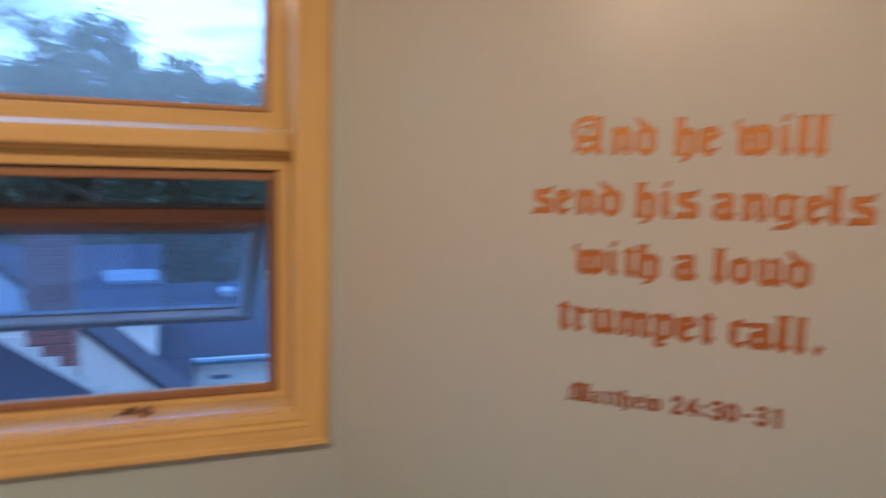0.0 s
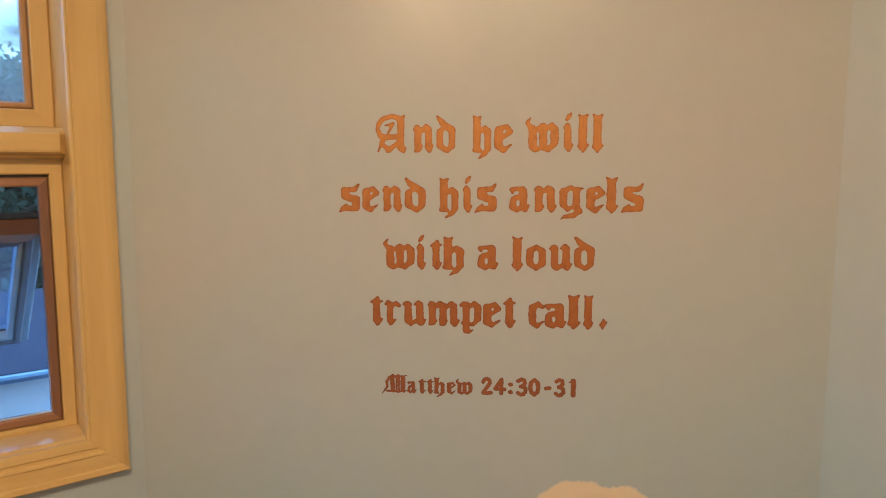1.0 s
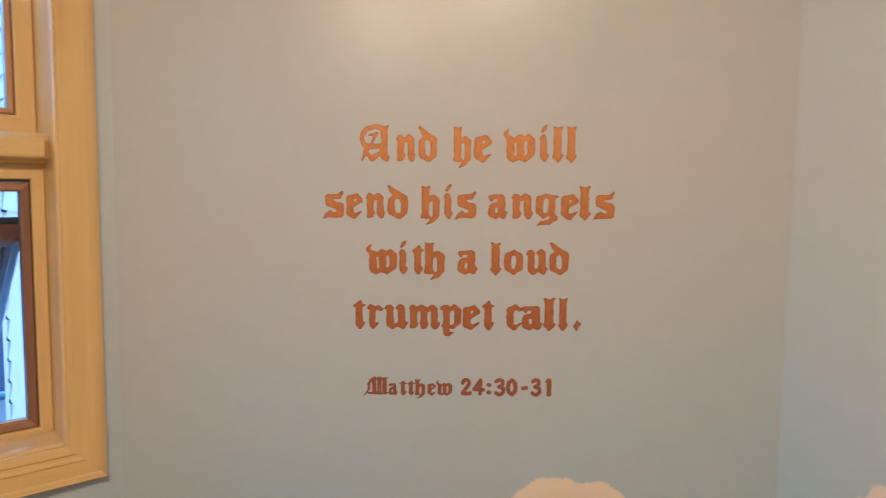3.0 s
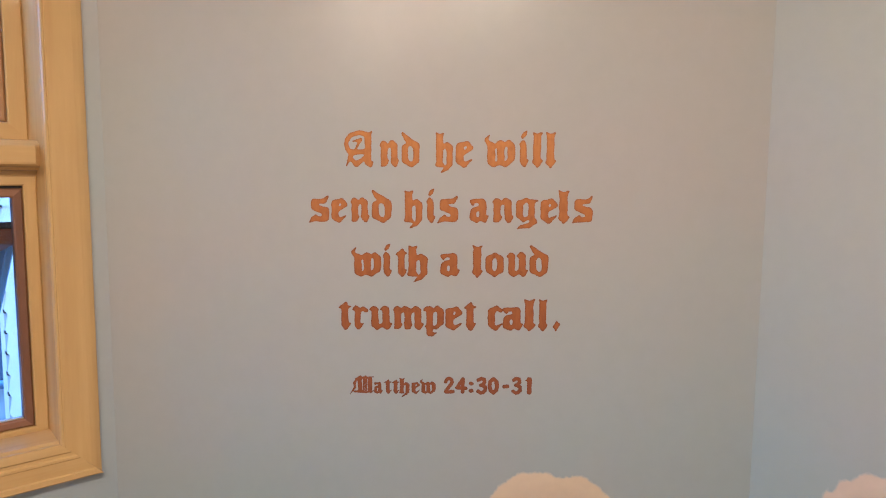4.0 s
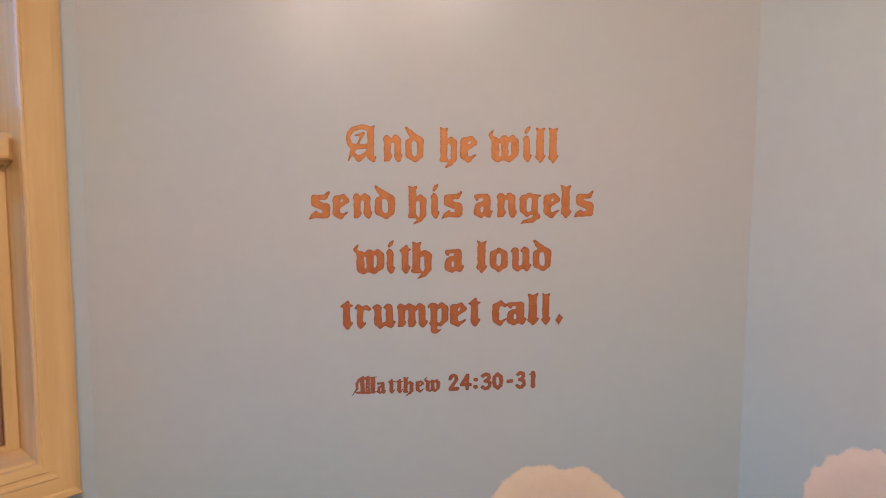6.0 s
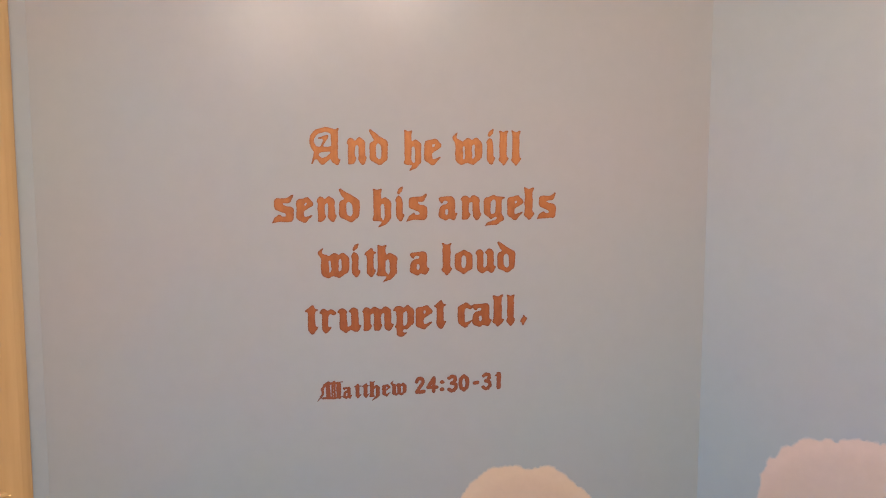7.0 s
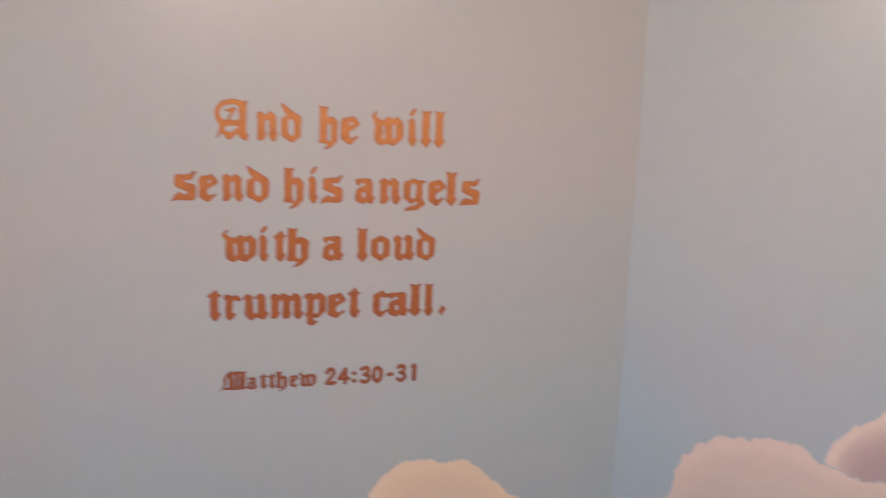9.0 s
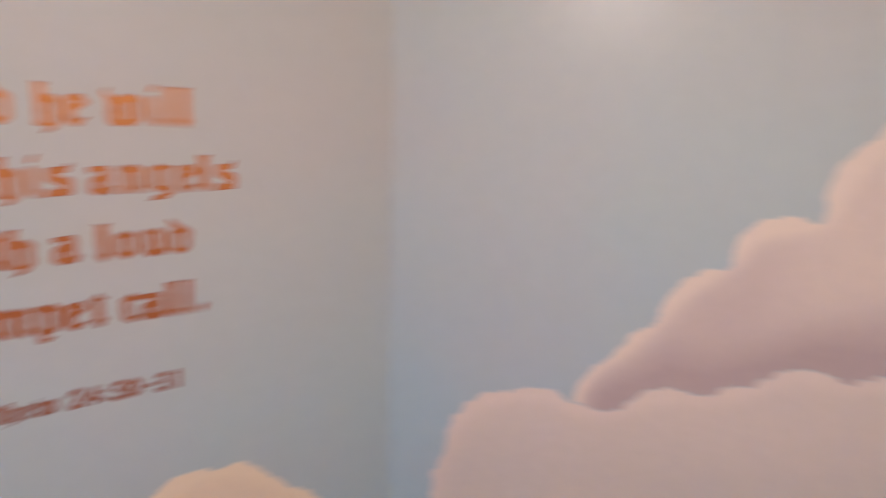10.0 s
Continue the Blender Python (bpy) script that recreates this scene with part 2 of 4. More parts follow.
# brown stain for the uprights, darkened to hold the shade they stand in
M_BROWN_V_SHADED = wood("brown_stained_upright_shaded", (0.165, 0.080, 0.044), (0.24, 0.120, 0.068), 0.42, 2)
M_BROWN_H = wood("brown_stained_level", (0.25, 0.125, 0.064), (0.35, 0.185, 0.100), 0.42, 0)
M_DARK = plain("dark_rubber_and_gap_shade", (0.012, 0.011, 0.010), (0.02, 0.018, 0.016), rough=0.7)
M_WHITE_CLAD = plain("pale_sash_paint", (0.25, 0.38, 0.54), (0.33, 0.47, 0.63), 8, 0.45, 0, 0.05)
M_GREY_CLAD_AND_SHADE = plain("grey_cladding_and_shade", (0.11, 0.165, 0.26), (0.15, 0.21, 0.32), 8, 0.45, 0.2, 0.05)
M_BRONZE = plain("brown_metal", (0.16, 0.09, 0.05), (0.24, 0.14, 0.08), 40, 0.35, 0.8, 0.05)
# both panes carry a pale film in place of haze and reflected sky
M_GLASS = glass("window_glass", (0.90, 0.93, 0.92, 1), 0.13)
M_VEILED = glass("veiled_glass", (0.64, 0.76, 0.93, 1), 0.05)
M_SCREEN = screen_mesh()
M_BEAD_V = wood("amber_bead_upright", (0.36, 0.190, 0.072), (0.46, 0.260, 0.105), 0.42, 2)
M_BEAD_H = wood("amber_bead_level", (0.36, 0.190, 0.072), (0.46, 0.260, 0.105), 0.42, 0)
M_RAIL = wood("dark_brown_rail", (0.15, 0.058, 0.026), (0.22, 0.088, 0.040), 0.45, 0)
# the floor stays out of view; its boards are paled to bounce light upwards
M_FLOOR = wood("pale_bounce_floor_boards", (0.38, 0.24, 0.13), (0.52, 0.35, 0.20), 0.4, 0)
M_CEIL = plain("ceiling_paint", (0.70, 0.69, 0.67), (0.76, 0.75, 0.73), 3, 0.8, 0, 0.1, 200)
M_SIDING = plain("white_siding_paint", (0.66, 0.68, 0.70), (0.76, 0.77, 0.78), 3, 0.6, 0, 0.1, 120)
M_ROOF = shingles()
M_BRICK = plain("red_brick", (0.17, 0.080, 0.085), (0.25, 0.115, 0.115), 9, 0.85, 0, 0.3, 80)
M_MORTAR = plain("grey_mortar", (0.20, 0.15, 0.14), (0.26, 0.20, 0.19), 20, 0.9, 0, 0.3, 90)
M_FLASH = plain("pale_metal_flashing", (0.55, 0.56, 0.58), (0.68, 0.69, 0.70), 12, 0.4, 0.3, 0.05)
M_SKYLIGHT = plain("pale_skylight_dome", (0.27, 0.30, 0.33), (0.34, 0.37, 0.40), 4, 0.3, 0, 0.02)
M_LEAF = leaf_material()
M_BARK = plain("dark_bark", (0.05, 0.04, 0.03), (0.10, 0.08, 0.06), 12, 0.9, 0, 0.5, 30)
M_GRASS = plain("dark_lawn", (0.025, 0.045, 0.018), (0.05, 0.075, 0.03), 0.4, 0.95, 0, 0.4, 3)


# ---------------------------------------------------------------- mesh helpers
def mesh_object(name, verts, faces, mat, parent=None, label="", smooth=False):
    me = bpy.data.meshes.new(name)
    me.from_pydata([tuple(v) for v in verts], [], faces)
    me.materials.append(mat)
    if smooth:
        for p in me.polygons:
            p.use_smooth = True
    bm = bmesh.new()
    bm.from_mesh(me)
    bmesh.ops.recalc_face_normals(bm, faces=bm.faces)
    bm.to_mesh(me)
    bm.free()
    ob = new(name, me)
    if parent:
        ob.parent = parent
    if label:
        tagged(ob, label)
    return ob


def part(name, bm, mat, parent=None, label="", smooth=False):
    me = bpy.data.meshes.new(name)
    bmesh.ops.recalc_face_normals(bm, faces=bm.faces)
    bm.to_mesh(me)
    bm.free()
    me.materials.append(mat)
    if smooth:
        for p in me.polygons:
            p.use_smooth = True
    ob = new(name, me)
    if parent:
        ob.parent = parent
    if label:
        tagged(ob, label)
    return ob


def base(name, m, label, category, group="", kind=""):
    """An Empty that carries the parts of one thing."""
    return_ob = new(name)
    return_ob.matrix_basis = m
    return_ob.empty_display_size = 0.1
    return tagged(return_ob, label, category, group, kind)


def box_bm(x0, x1, y0, y1, z0, z1, bevel=0.0, segments=2):
    bm = bmesh.new()
    bmesh.ops.create_cube(bm, size=1.0)
    for v in bm.verts:
        v.co = Vector(((x0 + x1) / 2 + v.co.x * (x1 - x0), (y0 + y1) / 2 + v.co.y * (y1 - y0), (z0 + z1) / 2 + v.co.z * (z1 - z0)))
    if bevel:
        bmesh.ops.bevel(bm, geom=bm.edges[:], offset=bevel, segments=segments, affect="EDGES")
    return bm


def prism(ring, z0, z1):
    """Verts and faces of an upright prism over a plan ring."""
    k = len(ring)
    verts = [(p[0], p[1], z0) for p in ring] + [(p[0], p[1], z1) for p in ring]
    faces = [tuple(range(k))[::-1], tuple(range(k, 2 * k))] + [(i, (i + 1) % k, k + (i + 1) % k, k + i) for i in range(k)]
    return verts, faces


def slab(points, depth):
    """A plate: the given top ring, and the same ring moved by the vector depth."""
    k = len(points)
    verts = [Vector(p) for p in points] + [Vector(p) + Vector(depth) for p in points]
    faces = [tuple(range(k)), tuple(range(k, 2 * k))[::-1]] + [(i, (i + 1) % k, k + (i + 1) % k, k + i) for i in range(k)]
    return verts, faces


def frame_sides(names, rect, profile, mats, parent, label="", sides="rlbt"):
    """Four mitred sides of a frame in the wall's plane. rect: u0, u1, z0, z1. profile: (inset, o) ring round the section."""
    u0, u1, z0, z1 = rect
    made = []
    for s in sides:
        va, vb = [], []
        for d, o in profile:
            if s == "r":
                va.append((u0 + d, o, z0 + d)), vb.append((u0 + d, o, z1 - d))
            elif s == "l":
                va.append((u1 - d, o, z0 + d)), vb.append((u1 - d, o, z1 - d))
            elif s == "b":
                va.append((u0 + d, o, z0 + d)), vb.append((u1 - d, o, z0 + d))
            else:
                va.append((u0 + d, o, z1 - d)), vb.append((u1 - d, o, z1 - d))
        k = len(profile)
        faces = [tuple(range(k)), tuple(range(k, 2 * k))[::-1]] + [(i, (i + 1) % k, k + (i + 1) % k, k + i) for i in range(k)]
        made.append(mesh_object(names, va + vb, faces, mats[0] if s in "rl" else mats[1], parent, label))
    return made


def softened(a, r):
    """Box blur, three times over, by r cells each way."""
    for _ in range(3):
        for axis in (0, 1):
            pad = [(r + 1, r) if k == axis else (0, 0) for k in (0, 1)]
            c = np.cumsum(np.pad(a, pad), axis=axis)
            n = a.shape[axis]
            hi, lo = np.take(c, range(2 * r + 1, 2 * r + 1 + n), axis=axis), np.take(c, range(0, n), axis=axis)
            a = (hi - lo) / (2 * r + 1)
    return a


def field_sheet(name, field, x0, x1, z0, z1, cell, place, mat, parent=None, label="", lift=0.0005, thick=0.0008, tone=None, ease=0):
    """A thin painted shape: all that lies where field(x, z) < 0, cut cleanly along its edge, a hair thicker in the middle."""
    nx, nz = int((x1 - x0) / cell) + 2, int((z1 - z0) / cell) + 2
    xs, zs = x0 + np.arange(nx) * cell, z0 + np.arange(nz) * cell
    X, Z = np.meshgrid(xs, zs, indexing="ij")
    F = field(X, Z)
    if ease:
        F = softened(F, ease)
    ins = F < 0
    depth = np.clip((softened(ins.astype(float), max(2, int(0.0022 / cell))) - 0.5) * 2.2, 0, 1)
    verts, uvs, index, faces = [], [], {}, []

    inner = np.clip((softened(ins.astype(float), 11) - 0.5) * 0.26, 0, 1) if tone else F
    brim = np.clip((softened(ins.astype(float), 1) - 0.5) * 2, 0, 1)

    def point(key, x, z, deep, far=0.0, cover=0.0):
        if key not in index:
            index[key] = len(verts)
            verts.append(place(x, lift + thick * deep, z))
            uvs.append((cover, tone(x, z, far)) if tone else (x, deep))
        return index[key]

    count = ins[:-1, :-1].astype(int) + ins[1:, :-1] + ins[1:, 1:] + ins[:-1, 1:]
    for i, j in zip(*np.nonzero(count)):
        c = [(i, j), (i + 1, j), (i + 1, j + 1), (i, j + 1)]
        poly = []
        for a, b in zip(c, c[1:] + c[:1]):
            if ins[a]:
                poly.append(point(a, xs[a[0]], zs[a[1]], float(depth[a]), float(inner[a]), float(brim[a])))
            if ins[a] != ins[b]:
                lo, hi = min(a, b), max(a, b)
                t = float(F[lo] / (F[lo] - F[hi]))
                t = min(0.98, max(0.02, t))
                poly.append(point((lo, hi), xs[lo[0]] + t * (xs[hi[0]] - xs[lo[0]]), zs[lo[1]] + t * (zs[hi[1]] - zs[lo[1]]), 0.0))
        if len(poly) > 2:
            faces.append(tuple(poly))
    me = bpy.data.meshes.new(name)
    me.from_pydata([tuple(v) for v in verts], [], faces)
    layer = me.uv_layers.new(name="UVMap")
    loop_v = np.empty(len(me.loops), dtype=np.int32)
    me.loops.foreach_get("vertex_index", loop_v)
    layer.data.foreach_set("uv", np.array(uvs, dtype=np.float32)[loop_v].ravel())
    for p in me.polygons:
        p.use_smooth = True
    me.materials.append(mat)
    ob = new(name, me)
    if parent:
        ob.parent = parent
    if label:
        tagged(ob, label)
    return ob


def wobble(X, Z, scale, amount, seed):
    """A smooth field of gentle waves, to unsteady a painted edge."""
    r = np.random.RandomState(seed)
    out = np.zeros_like(X)
    for _ in range(6):
        a, k, ph = r.uniform(0, 2 * math.pi), r.uniform(0.6, 1.7) / scale * 2 * math.pi, r.uniform(0, 6.28)
        out += np.sin((X * math.cos(a) + Z * math.sin(a)) * k + ph)
    return out * amount / 2.5


# ---------------------------------------------------------------- room shell
FLOOR_RING = [c + (c - CENTRE).normalized() * (WALL_T * 1.08) for c in CORNERS]
v, f = prism(FLOOR_RING, -0.25, 0.0)
tagged(mesh_object("floor", v, f, M_FLOOR), "unseen board floor of the eight-sided room, paled to bounce light", "floor", kind="structure")
v, f = prism(FLOOR_RING, CEIL, CEIL + 0.2)
tagged(mesh_object("ceiling", v, f, M_CEIL), "plain off-white painted ceiling", "ceiling", kind="structure")
v, f = prism(FLOOR_RING, GROUND, -0.25)
tagged(mesh_object("wall_below", v, f, M_SIDING), "white painted tower wall below the room", "wall", kind="structure")

OPEN_U0, OPEN_U1, OPEN_Z0, OPEN_Z1 = 0.112, SIDE - 0.112, 0.985, 2.22
WALL_NAMES = ["wall_text", "wall_cloud", "wall_east", "wall_south_east", "wall_south", "wall_south_west", "wall_west", "wall_window"]
for k, wall_name in enumerate(WALL_NAMES):
    a, b = CORNERS[k], CORNERS[(k + 1) % 8]
    oa, ob_ = FLOOR_RING[k], FLOOR_RING[(k + 1) % 8]
    label = "wall painted as a hazy grey-blue sky"
    if wall_name == "wall_window":
        d = (a - b) / SIDE          # runs from the far corner to the lettered wall
        verts, faces = [], []

        def piece(u0, u1, z0, z1):
            def inner(u):
                return CORNERS[0] + (on_window_wall(u, 0, 0) - on_window_wall(0, 0, 0))

            def outer(u):
                if u <= 0.0:
                    return FLOOR_RING[0]
                if u >= SIDE:
                    return FLOOR_RING[7]
                return on_window_wall(u, -WALL_T, 0)
            pv, pf = prism([inner(u0), inner(u1), outer(u1), outer(u0)], z0, z1)
            shift = len(verts)
            verts.extend(pv)
            faces.extend(tuple(i + shift for i in q) for q in pf)

        piece(0.0, OPEN_U0, 0, CEIL)
        piece(OPEN_U1, SIDE, 0, CEIL)
        piece(OPEN_U0, OPEN_U1, 0, OPEN_Z0)
        piece(OPEN_U0, OPEN_U1, OPEN_Z1, CEIL)
        w = mesh_object(wall_name, verts, faces, M_SKY_LIT)
    else:
        pv, pf = prism([a, b, ob_, oa], 0, CEIL)
        w = mesh_object(wall_name, pv, pf, M_SKY_SHADED if wall_name == "wall_text" else M_SKY_LIT)
    tagged(w, label, "wall", kind="structure")


# ---------------------------------------------------------------- window
M_WIN = Matrix(((-S2, S2, 0, XL), (-S2, -S2, 0, 0), (0, 0, 1, 0), (0, 0, 0, 1)))
window = base("window_1", M_WIN, "tall honey pine window, fixed pane above an open awning sash", "window", kind="structure")
CAS = (0.036, SIDE - 0.036, 0.912, 2.30)
SIDE_PROFILE = [(0, 0.0), (0, 0.009), (0.003, 0.0125), (0.012, 0.0165), (0.024, 0.0190), (0.076, 0.020), (0.078, 0.0185), (0.080, 0.0205), (0.084, 0.0200), (0.0865, 0.015), (0.0865, 0.0)]
FOOT_PROFILE = [(0, 0.0), (0, 0.024), (0.003, 0.027), (0.014, 0.0262), (0.017, 0.0225), (0.046, 0.0205), (0.049, 0.0235), (0.054, 0.0230), (0.057, 0.0185), (0.063, 0.0183), (0.067, 0.0225), (0.074, 0.0220), (0.0865, 0.0205), (0.0865, 0.0)]
frame_sides("casing", CAS, SIDE_PROFILE, (M_PINE_V, M_PINE_H), window, "mitred honey pine casing with a beaded inner edge", "rlt")
frame_sides("casing", CAS, FOOT_PROFILE, (M_PINE_V, M_PINE_H), window, "honey pine bottom casing with moulded steps", "b")
# jambs line the opening from the casing out to the frame
JAMB = [(0, -0.002), (0, -0.168), (0.010, -0.168), (0.010, 0.006), (0.007, 0.008), (0, 0.008)]
frame_sides("jamb", (OPEN_U0 + 0.001, OPEN_U1 - 0.001, OPEN_Z0 + 0.001, OPEN_Z1 - 0.001), JAMB, (M_PINE_V, M_PINE_H), window, "smooth pine jamb")
# transom bar between the upper and the lower light
BAR0, BAR1 = 1.590, 1.672
ju0, ju1 = OPEN_U0 + 0.0112, OPEN_U1 - 0.0112
bar_ring = [(-0.150, BAR0 - 0.006), (-0.104, BAR0 - 0.006), (-0.100, BAR0), (-0.072, BAR0), (-0.066, BAR0 + 0.004), (-0.066, BAR0 + 0.014), (-0.044, BAR0 + 0.017), (-0.041, BAR0 + 0.022), (-0.024, BAR0 + 0.025), (-0.016, BAR0 + 0.029), (-0.014, BAR0 + 0.034), (-0.014, BAR1 - 0.0165), (-0.0165, BAR1 - 0.0135), (-0.026, BAR1 - 0.0090), (-0.042, BAR1 - 0.0010), (-0.060, BAR1 + 0.0003), (-0.076, BAR1 + 0.0005), (-0.150, BAR1)]
k = len(bar_ring)
bar_verts, bar_faces = [], [tuple(range(k)), tuple(range(3 * k, 4 * k))[::-1]]
for u, reach in ((ju0, -0.026), (ju0 + 0.011, 1.0), (ju1 - 0.011, 1.0), (ju1, -0.026)):
    bar_verts += [(u, min(o, reach), z) for o, z in bar_ring]
for r in range(3):
    bar_faces += [(r * k + i, r * k + (i + 1) % k, (r + 1) * k + (i + 1) % k, (r + 1) * k + i) for i in range(k)]
mesh_object("transom_bar", bar_verts, bar_faces, M_PINE_H, window, "moulded pine bar between the two panes")


def rect_profile(d0, d1, o0, o1, e=0.003):
    return [(d0, o0), (d0, o1 - e), (d0 + e, o1), (d1 - e, o1), (d1, o1 - e), (d1, o0)]


UP = (ju0, ju1, BAR1 + 0.0012, OPEN_Z1 - 0.0115)
up_frame = frame_sides("upper_frame", UP, rect_profile(0.0, 0.039, -0.166, -0.120), (M_PINE_V, M_PINE_H), window)
frame_sides("glazing_bead", (ju0 + 0.0400, ju1 - 0.0400, UP[2] + 0.0400, UP[3] - 0.0400), rect_profile(0.0, 0.014, -0.156, -0.126, 0.004), (M_BEAD_V, M_BEAD_H), window, "thin amber-brown glazing bead")
pane = part("pane", box_bm(ju0 + 0.048, ju1 - 0.048, -0.146, -0.142, UP[2] + 0.048, UP[3] - 0.048), M_GLASS, window, "clear glass pane")
pane.visible_shadow = False

LOW = (ju0, ju1, OPEN_Z0 + 0.0115, BAR0 - 0.0012)
frame_sides("lower_frame", (LOW[0], LOW[1], LOW[2], LOW[3] + 0.0105), rect_profile(0.0, 0.027, -0.130, -0.068), (M_PINE_V, M_PINE_H), window)
SCR = (ju0 + 0.0275, ju1 - 0.0275, LOW[2] + 0.0275, LOW[3] - 0.0222)
frame_sides("screen_frame", SCR, rect_profile(0.0, 0.0205, -0.100, -0.074, 0.004), (M_BROWN_V_SHADED, M_BROWN_H), window, "brown stained inner frame of the lower light")
# solid dark strip in place of the slot's own shade
part("slot_shade", box_bm(SCR[0], SCR[1], -0.125, -0.0755, SCR[3] + 0.0002, LOW[3] + 0.0105 - 0.0272), M_DARK, window, "dark strip for the shade in the slot above the inner frame")

part("screen_latch", box_bm(0.60, 0.628, -0.098, -0.078, SCR[3] - 0.0255, SCR[3] - 0.0208, 0.001), M_DARK, window, "small dark screen latch")
# pale strip added for the sky's glint along the bottom ledge
part("ledge_glint", box_bm(SCR[0] + 0.021, SCR[1] - 0.021, -0.0853, -0.0795, SCR[2] + 0.0207, SCR[2] + 0.0235, 0.0006), M_FLASH, window, "thin pale strip for the sky glint on the frame's bottom ledge")
part("insect_screen", box_bm(SCR[0] + 0.019, SCR[1] - 0.019, -0.0862, -0.0858, SCR[2] + 0.019, SCR[3] - 0.019), M_SCREEN, window, "fine grey insect mesh")

# sloping stool inside the lower frame
st = [(-0.066, 1.012), (-0.066, OPEN_Z0 + 0.0112), (0.008, OPEN_Z0 + 0.0112), (0.010, OPEN_Z0 + 0.014), (0.004, OPEN_Z0 + 0.019)]
va, vb = [(ju0, o, z) for o, z in st], [(ju1, o, z) for o, z in st]
k = len(st)
mesh_object("window_sill", va + vb, [tuple(range(k)), tuple(range(k, 2 * k))[::-1]] + [(i, (i + 1) % k, k + (i + 1) % k, k + i) for i in range(k)], M_PINE_H, window, "sloping pine sill")

# folding crank on the sill
crank = part("crank", box_bm(0.455, 0.515, -0.046, -0.033, 1.005, 1.013, 0.003), M_BRONZE, window, "small brown metal crank")
bm = bmesh.new()
bmesh.ops.create_uvsphere(bm, u_segments=14, v_segments=8, radius=0.0125, matrix=Matrix.Translation((0.450, -0.028, 1.014)))
part("crank_knob", bm, M_BRONZE, crank, "round brown knob", smooth=True)
part("crank_arm", box_bm(0.468, 0.498, -0.044, -0.034, 1.015, 1.024, 0.003), M_BRONZE, crank)

# open awning sash, hung from its top rail
SW0, SW1, SH, OPEN_DEG = 0.157, SIDE - 0.157, 0.512, 48.0
sash = base("awning_sash", pose(0, -0.100, 1.455, OPEN_DEG * -1, 0, 0), "", "")
sash.parent = window
sash.name = "awning_sash"


frame_sides("sash_flange", (SW0, SW1, -SH + 0.004, -0.030), rect_profile(0.0, 0.024, -0.046, -0.012, 0.004), (M_WHITE_CLAD, M_WHITE_CLAD), sash, "pale blue-grey weather flange of the sash", "rlb")
frame_sides("sash_rail", (SW0 + 0.021, SW1 - 0.021, -SH + 0.031, 0.0), rect_profile(0.0, 0.018, -0.0115, 0.010, 0.004), (M_GREY_CLAD_AND_SHADE, M_GREY_CLAD_AND_SHADE), sash, "blue-grey sash rail", "rlb")
frame_sides("sash_rail", (SW0 + 0.004, SW1 - 0.004, -SH, 0.0), rect_profile(0.0, 0.036, -0.040, 0.012, 0.004), (M_RAIL, M_RAIL), sash, "dark brown stained top rail of the sash", "t")
part("weather_seal", box_bm(SW0 + 0.006, SW1 - 0.006, -0.044, -0.026, 0.0003, 0.004, 0.0012), M_DARK, sash, "black rubber seal along the top rail")
frame_sides("sash_bead", (SW0 + 0.0395, SW1 - 0.0395, -SH + 0.0495, -0.0365), rect_profile(0.0, 0.013, -0.034, 0.006, 0.003), (M_WHITE_CLAD, M_WHITE_CLAD), sash, "pale painted glazing bead", "rlb")
# the top bead's shade is put into a darker grey than its neighbours
frame_sides("sash_bead", (SW0 + 0.0335, SW1 - 0.0335, -SH, -0.0365), rect_profile(0.0, 0.026, -0.034, 0.004, 0.004), (M_GREY_CLAD_AND_SHADE, M_GREY_CLAD_AND_SHADE), sash, "glazing bead below the top rail, darkened for the shade there", "t")
part("glazing_seal", box_bm(SW0 + 0.053, SW1 - 0.053, -0.0205, -0.0175, -SH + 0.0626, -SH + 0.0658, 0.0008), M_DARK, sash, "thin dark seal along the foot of the pane")
sp = part("sash_pane", box_bm(SW0 + 0.046, SW1 - 0.046, -0.026, -0.021, -SH + 0.050, -0.052), M_VEILED, sash, "bluish glass pane with a sky-haze veil mixed in")
sp.visible_shadow = False


# ---------------------------------------------------------------- painted clouds
def ease_in(v, lo, hi):
    t = min(1.0, max(0.0, (v - lo) / (hi - lo)))
    return t * t * (3 - 2 * t)


def cloud(name, puffs, floor_z, place, mat, label, seed, lift, tone):
    """puffs: x, z and radius of the round heads. tone(x, z, depth): 0 on the lit edge to 1 in the deepest shade."""
    def field(X, Z):
        d = np.full_like(X, 1.0)
        Xw = X + wobble(X, Z, 0.05, 0.0035, seed)
        Zw = Z + wobble(X, Z, 0.045, 0.0035, seed + 1)
        for cx, cz, r in puffs:
            e = np.hypot(Xw - cx, Zw - cz) - r
            h = np.clip(0.5 + 0.5 * (d - e) / 0.014, 0, 1)
            d = d + (e - d) * h - 0.014 * h * (1 - h)
            if r > 0.07:
                d = np.minimum(d, np.maximum(np.abs(Xw - cx) - r, Zw - cz))
        d = np.maximum(d, floor_z - Z)
        return d + wobble(X, Z, 0.020, 0.0022, seed + 2) + wobble(X, Z, 0.010, 0.0010, seed + 3)
    xs = [c[0] - c[2] for c in puffs] + [c[0] + c[2] for c in puffs]
    top = max(c[1] + c[2] for c in puffs)
    ob = field_sheet(name, field, min(xs) - 0.03, max(xs) + 0.03, floor_z, top + 0.03, 0.004, place, mat, lift=lift, thick=0.0001, tone=tone)
    return tagged(ob, label, "mural cloud", "painted clouds")


def warm_tone(x, z, depth):
    return 0.55 * ease_in(depth, 0.0, 0.11) + 0.35 * ease_in(0.86 - z, 0.0, 0.25)


